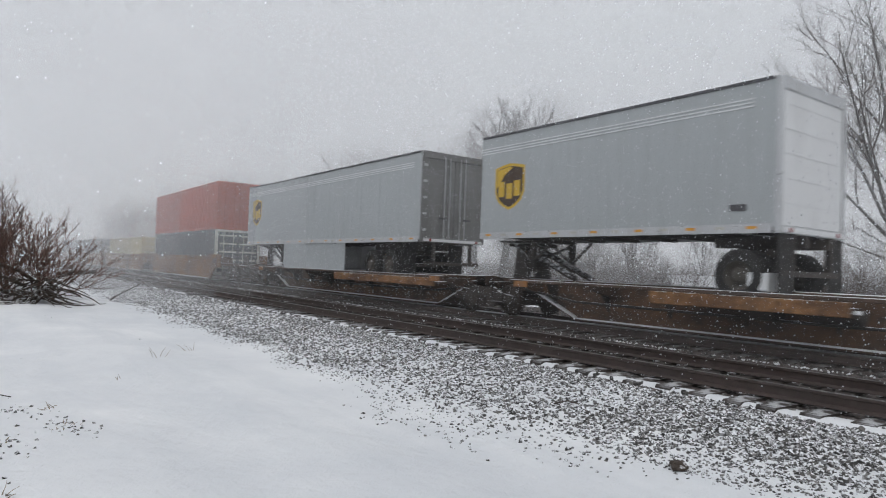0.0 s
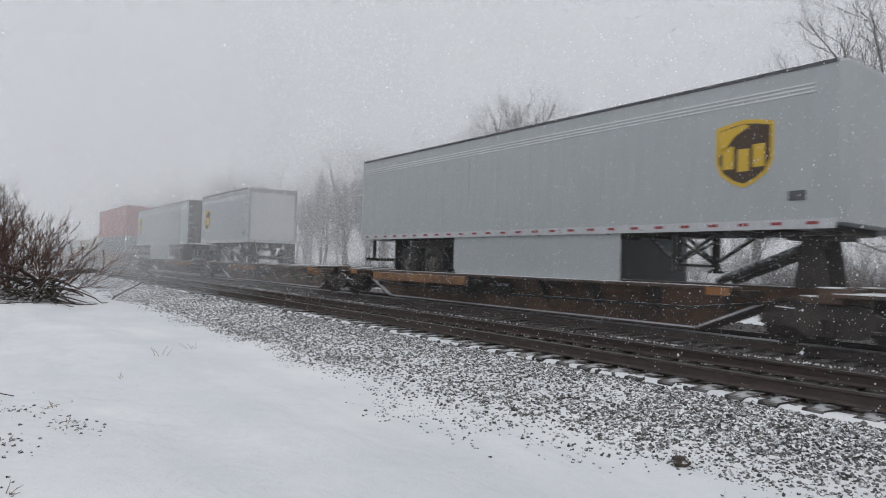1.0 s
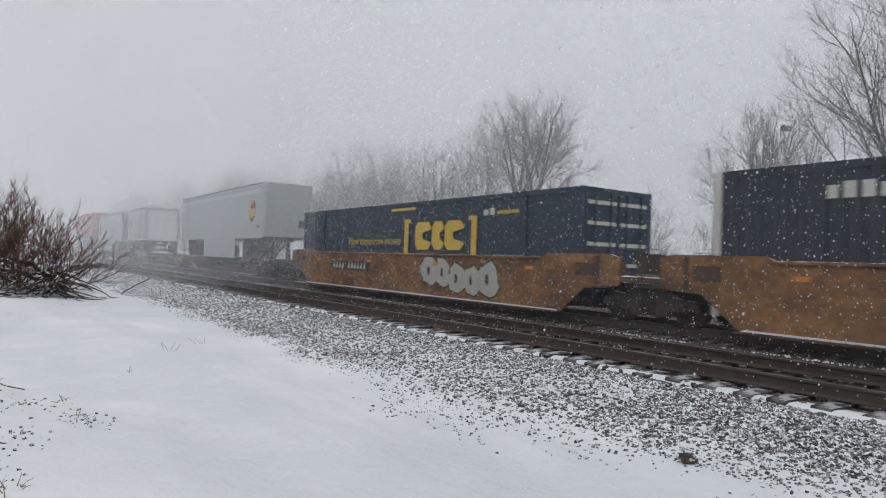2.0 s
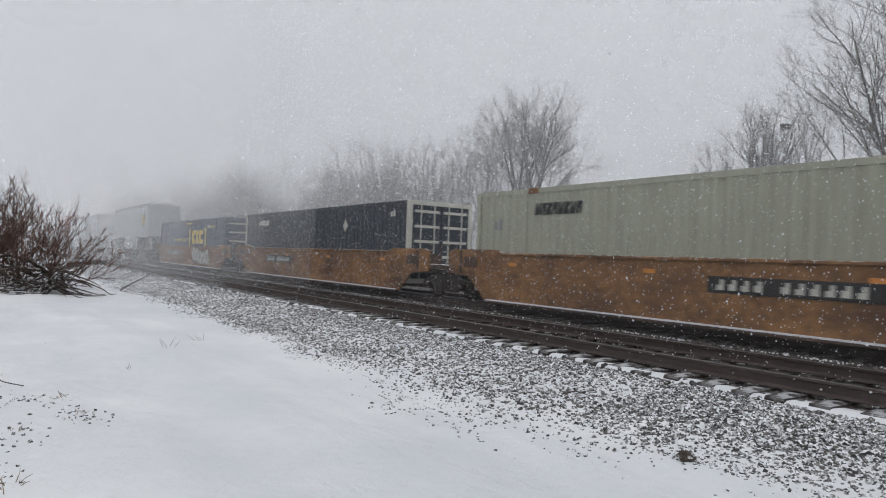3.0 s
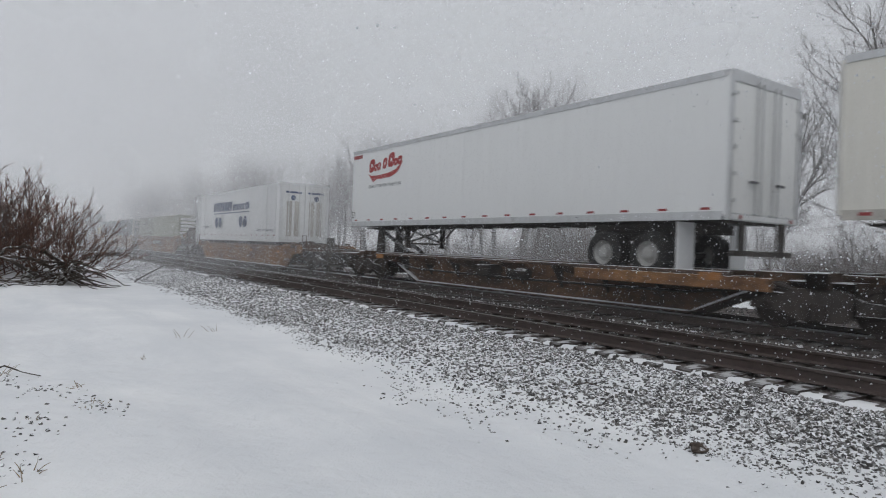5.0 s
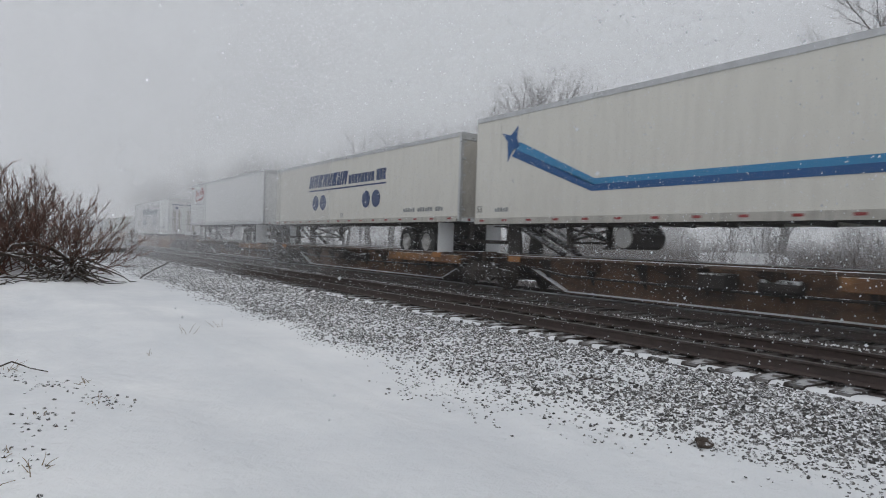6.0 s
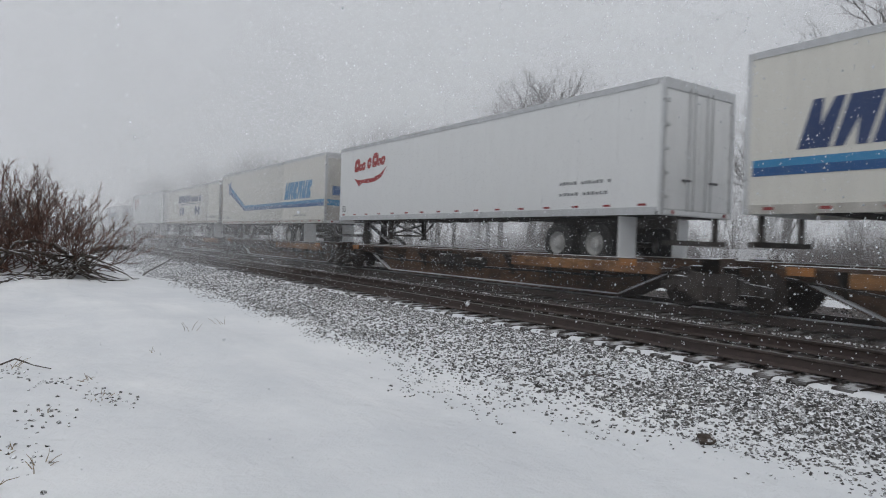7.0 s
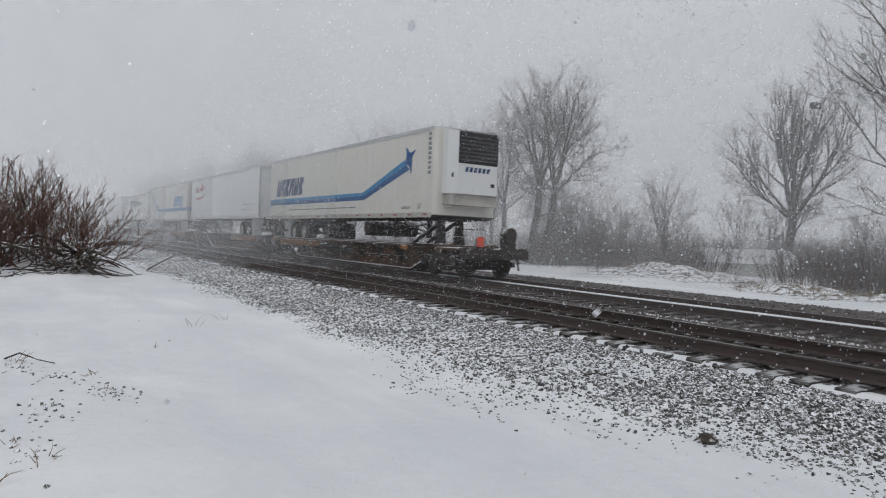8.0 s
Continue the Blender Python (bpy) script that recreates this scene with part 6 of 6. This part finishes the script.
for x, y, h, n in ((1.81, 9.94, 0.10, 5), (0.84, 8.27, 0.12, 8), (0.24, 5.12, 0.16, 6), (0.14, 9.45, 0.22, 7), (2.55, 11.2, 0.25, 4), (3.4, 12.4, 0.25, 4), (0.9, 7.2, 0.07, 14), (0.3, 6.6, 0.06, 12), (0.75, 6.9, 0.06, 12), (0.1, 5.6, 0.08, 9), (-0.1, 4.8, 0.2, 5)):
    tuft(x, y, h, n, rng.randint(0, 9999), "few dry stalks poking through the snow")


def clods(rng, n):
    c = [(0.75, 7.4), (0.95, 7.0), (0.35, 6.4), (0.5, 8.2), (0.12, 5.4), (0.2, 9.0), (3.9, 6.3), (4.3, 6.6), (4.4, 7.4), (4.6, 5.4), (4.7, 9.0), (4.6, 4.4), (4.5, 10.5), (4.0, 5.2)]
    k = rng.integers(0, len(c), n)
    x = np.array([c[i][0] for i in k]) + rng.normal(0, 0.13, n)
    y = np.array([c[i][1] for i in k]) + rng.normal(0, 0.28, n)
    return np.array([(a, b, height(a, b) + 0.0) for a, b in zip(x, y)])


# snow-topped heap and low shed roof among the trees
def shed():
    ob = tagged(new("low_shed"), "low snow-roofed shed half hidden by brush", "shed")
    ob.location = (34.6, 21.1, height(34.6, 21.1) + 0.05)
    ob.rotation_euler = (0, 0, radians(-40))
    part("wall", Build().box(-2.2, 2.2, -1.2, 1.2, -0.4, 0.75), "cream", ob)
    part("roof", Build().prism_x([(-1.5, 0.7), (-0.9, 1.22), (0, 1.5), (0.9, 1.22), (1.5, 0.7), (1.4, 0.65), (0, 1.35), (-1.4, 0.65)], -2.4, 2.4), "snow", ob, "roof deep in snow")
    b = Build()
    for i in range(14):
        b.box(-2.22 + i * 0.32, -2.1 + i * 0.32, -1.23, -1.202, 0.0, 0.7)
    part("batten", b, "white_door", ob, "pale upright boards")


shed()


def heap(x, y, rx, ry, h, seed, label):
    """Low heap of earth and rubble, patchy with snow and dead grass."""
    b = Build()
    n = 26
    for i in range(n + 1):
        for j in range(n + 1):
            u, v = i / n * 2 - 1, j / n * 2 - 1
            e = max(0.0, 1 - u * u) * max(0.0, 1 - v * v)
            z = h * e * (0.75 + 0.8 * noise.noise((u * 2 + seed, v * 2, 1))) + 0.10 * e * noise.noise((u * 9, v * 9, seed))
            b.v.append((u * rx, v * ry, z - 0.12))
    b.f = [(i * (n + 1) + j, (i + 1) * (n + 1) + j, (i + 1) * (n + 1) + j + 1, i * (n + 1) + j + 1) for i in range(n) for j in range(n)]
    ob = tagged(new("earth_heap"), label, "heap", "earth heaps")
    ob.location = (x, y, height(x, y))
    part("rubble", b, "rubble", ob, smooth=True)
    r, g = random.Random(seed), Build()
    for _ in range(420):
        u, v = r.gauss(0, 0.45), r.gauss(0, 0.5)
        if abs(u) > 1 or abs(v) > 1:
            continue
        e = (1 - u * u) * (1 - v * v)
        path, _v = wander(r, (u * rx, v * ry, h * e * 0.6 - 0.1), (r.uniform(-1, 1), r.uniform(-1, 1), 0.8), r.uniform(0.15, 0.5), 3, 0.3, -0.15)
        g.tube(path, 0.012, 0.005, 3)
    part("dead_grass", g, "dry", ob, normals=False)


heap(26.8, 20.4, 3.0, 3.4, 0.75, 3, "low earth heap with dead grass and patchy snow")
heap(25.6, 13.6, 2.2, 3.6, 0.55, 8, "low rubble heap with patchy snow beside the tracks")
heap(23.6, 8.5, 2.0, 3.0, 0.30, 9, "low rubble heap with patchy snow beside the tracks")

# ---- stones and sleepers ----
stones("ballast_stones", 126000, shoulder, (0.020, 0.050), "stone", "grey crushed stone half buried in snow on the track shoulder", 4)
stones("track_stones", 9000, crib, (0.03, 0.06), "dark_stone", "dark wet crushed stone between the rails", 5)
stones("snow_crumbs", 9000, crumbs, (0.014, 0.036), "snow", "white crumbs of snow lying along the rails", 8)
stones("clods", 420, clods, (0.010, 0.032), "stone", "dark crumbs of earth showing through the snow", 6)
build_sleepers(near_track, -6.0, 290, "sleeper")
build_sleepers(far_track, -6.0, 200, "bare_sleeper")


# ---- falling snow, and sheets standing in for haze ----
def snowfall(count, seed, size, drift, x0, x1, round_flake):
    """Flakes filling the air that drifts past during the shot."""
    rng = np.random.default_rng(seed)
    n = count
    near = rng.random(n) < 0.92
    x = np.where(near, rng.uniform(x0, x1, n) - 4 * drift[0], rng.uniform(14.5, 26.0, n))
    y = np.where(near, rng.uniform(-3.0 - 8 * drift[1], 22, n), rng.uniform(-12, 34, n))
    y = np.where(near & (x < 2.5), rng.uniform(4.0, 27.0, n), y)
    z = rng.uniform(-0.5, 5.5 - 8 * drift[2], n)
    half = rng.uniform(size[0], size[1], (n, 1, 1)) * 0.5
    if round_flake:
        base = np.array([(1, 0, 0), (-1, 0, 0), (0, 1, 0), (0, -1, 0), (0, 0, 1), (0, 0, -1)], float)
        faces = np.array([(0, 2, 4), (2, 1, 4), (1, 3, 4), (3, 0, 4), (2, 0, 5), (1, 2, 5), (3, 1, 5), (0, 3, 5)])
    else:
        base = np.array([(1, 1, 1), (1, -1, -1), (-1, 1, -1), (-1, -1, 1)], float) * 0.8
        faces = np.array([(0, 1, 2), (0, 3, 1), (0, 2, 3), (1, 3, 2)])
    k = len(base)
    verts = base[None] * half * rng.uniform(0.6, 1.2, (n, k, 1)) + np.stack([x, y, z], 1)[:, None, :]
    me = bpy.data.meshes.new("snowfall")
    me.from_pydata(verts.reshape(-1, 3).tolist(), [], (faces[None] + k * np.arange(n)[:, None, None]).reshape(-1, 3).tolist())
    me.materials.append(M["flake"])
    return tagged(new("snowfall", me), "loose white snowflakes falling aslant on the wind", "snowfall", "falling snow", "stuff"), drift


FALLS = [snowfall(27000, 31, (0.010, 0.023), (-0.25, 1.3, -1.1), 5.5, 11.4, False), snowfall(27000, 32, (0.009, 0.022), (-0.35, 1.5, -1.2), 5.5, 11.4, False),
         snowfall(14000, 35, (0.008, 0.017), (-0.3, 1.4, -1.15), -3.0, 5.5, True), snowfall(6000, 34, (0.007, 0.015), (-0.2, 1.5, -1.1), 2.4, 5.2, True),
         snowfall(2500, 33, (0.012, 0.026), (0.1, 1.0, -1.4), 4.0, 9.0, True)]


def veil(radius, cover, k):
    """One upright see-through sheet; set one behind another, they stand in for haze that thickens with distance."""
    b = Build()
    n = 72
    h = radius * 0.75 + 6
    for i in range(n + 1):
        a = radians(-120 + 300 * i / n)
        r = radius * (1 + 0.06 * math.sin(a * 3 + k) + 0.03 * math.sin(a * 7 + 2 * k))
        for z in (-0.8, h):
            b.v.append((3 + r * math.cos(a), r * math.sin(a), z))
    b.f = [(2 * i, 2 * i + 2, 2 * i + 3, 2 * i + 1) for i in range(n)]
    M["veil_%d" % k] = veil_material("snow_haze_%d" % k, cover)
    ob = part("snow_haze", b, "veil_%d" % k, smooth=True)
    return tagged(ob, "see-through sheet standing in for snow haze in the air", "haze", "snow haze", "stuff")


# Each sheet pales whatever lies beyond its radius, in place of real haze.
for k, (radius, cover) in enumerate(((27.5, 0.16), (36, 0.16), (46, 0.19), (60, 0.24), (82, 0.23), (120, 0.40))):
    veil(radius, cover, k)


def blown_snow(k, x0, y0, y1, cover, top, label):
    """Upright see-through sheet along the tracks, added to pale what lies behind it like whirled-up powder."""
    M["blown_%d" % k] = veil_material("blown_powder_%d" % k, cover, top)
    b = Build()
    n = 60
    for i in range(n + 1):
        y = y0 + i * (y1 - y0) / n
        x = x0 + 0.25 * math.sin(y * 0.31) + 0.12 * math.sin(y * 0.9)
        b.v.extend([(x, y, -0.3), (x + 0.1, y, top)])
    b.f = [(2 * i, 2 * i + 2, 2 * i + 3, 2 * i + 1) for i in range(n)]
    tagged(part("blown_snow", b, "blown_%d" % k, smooth=True), label, "haze", "snow haze", "stuff")


# Sheets added to lift the darks of the train and soften the brush.
blown_snow(0, 10.75, -6, 126, 0.045, 5.5, "faint see-through sheet that lifts the darks beside the tracks")
blown_snow(1, 21.8, -10, 90, 0.09, 6.0, "low see-through sheet standing in for snow haze beyond the tracks")


# ---- what moves ----
def motions():
    steps = [0, 1, 2, 3, 4, 5, 6, 7, 8]
    for ob, y in RIDERS:
        walk(ob, [(t, pose(TRACK_FAR, y + SPEED * t, 0)) for t in steps])
    for ob, (vx, vy, vz) in FALLS:
        walk(ob, [(t, pose(vx * t, vy * t, vz * t)) for t in steps])


motions()
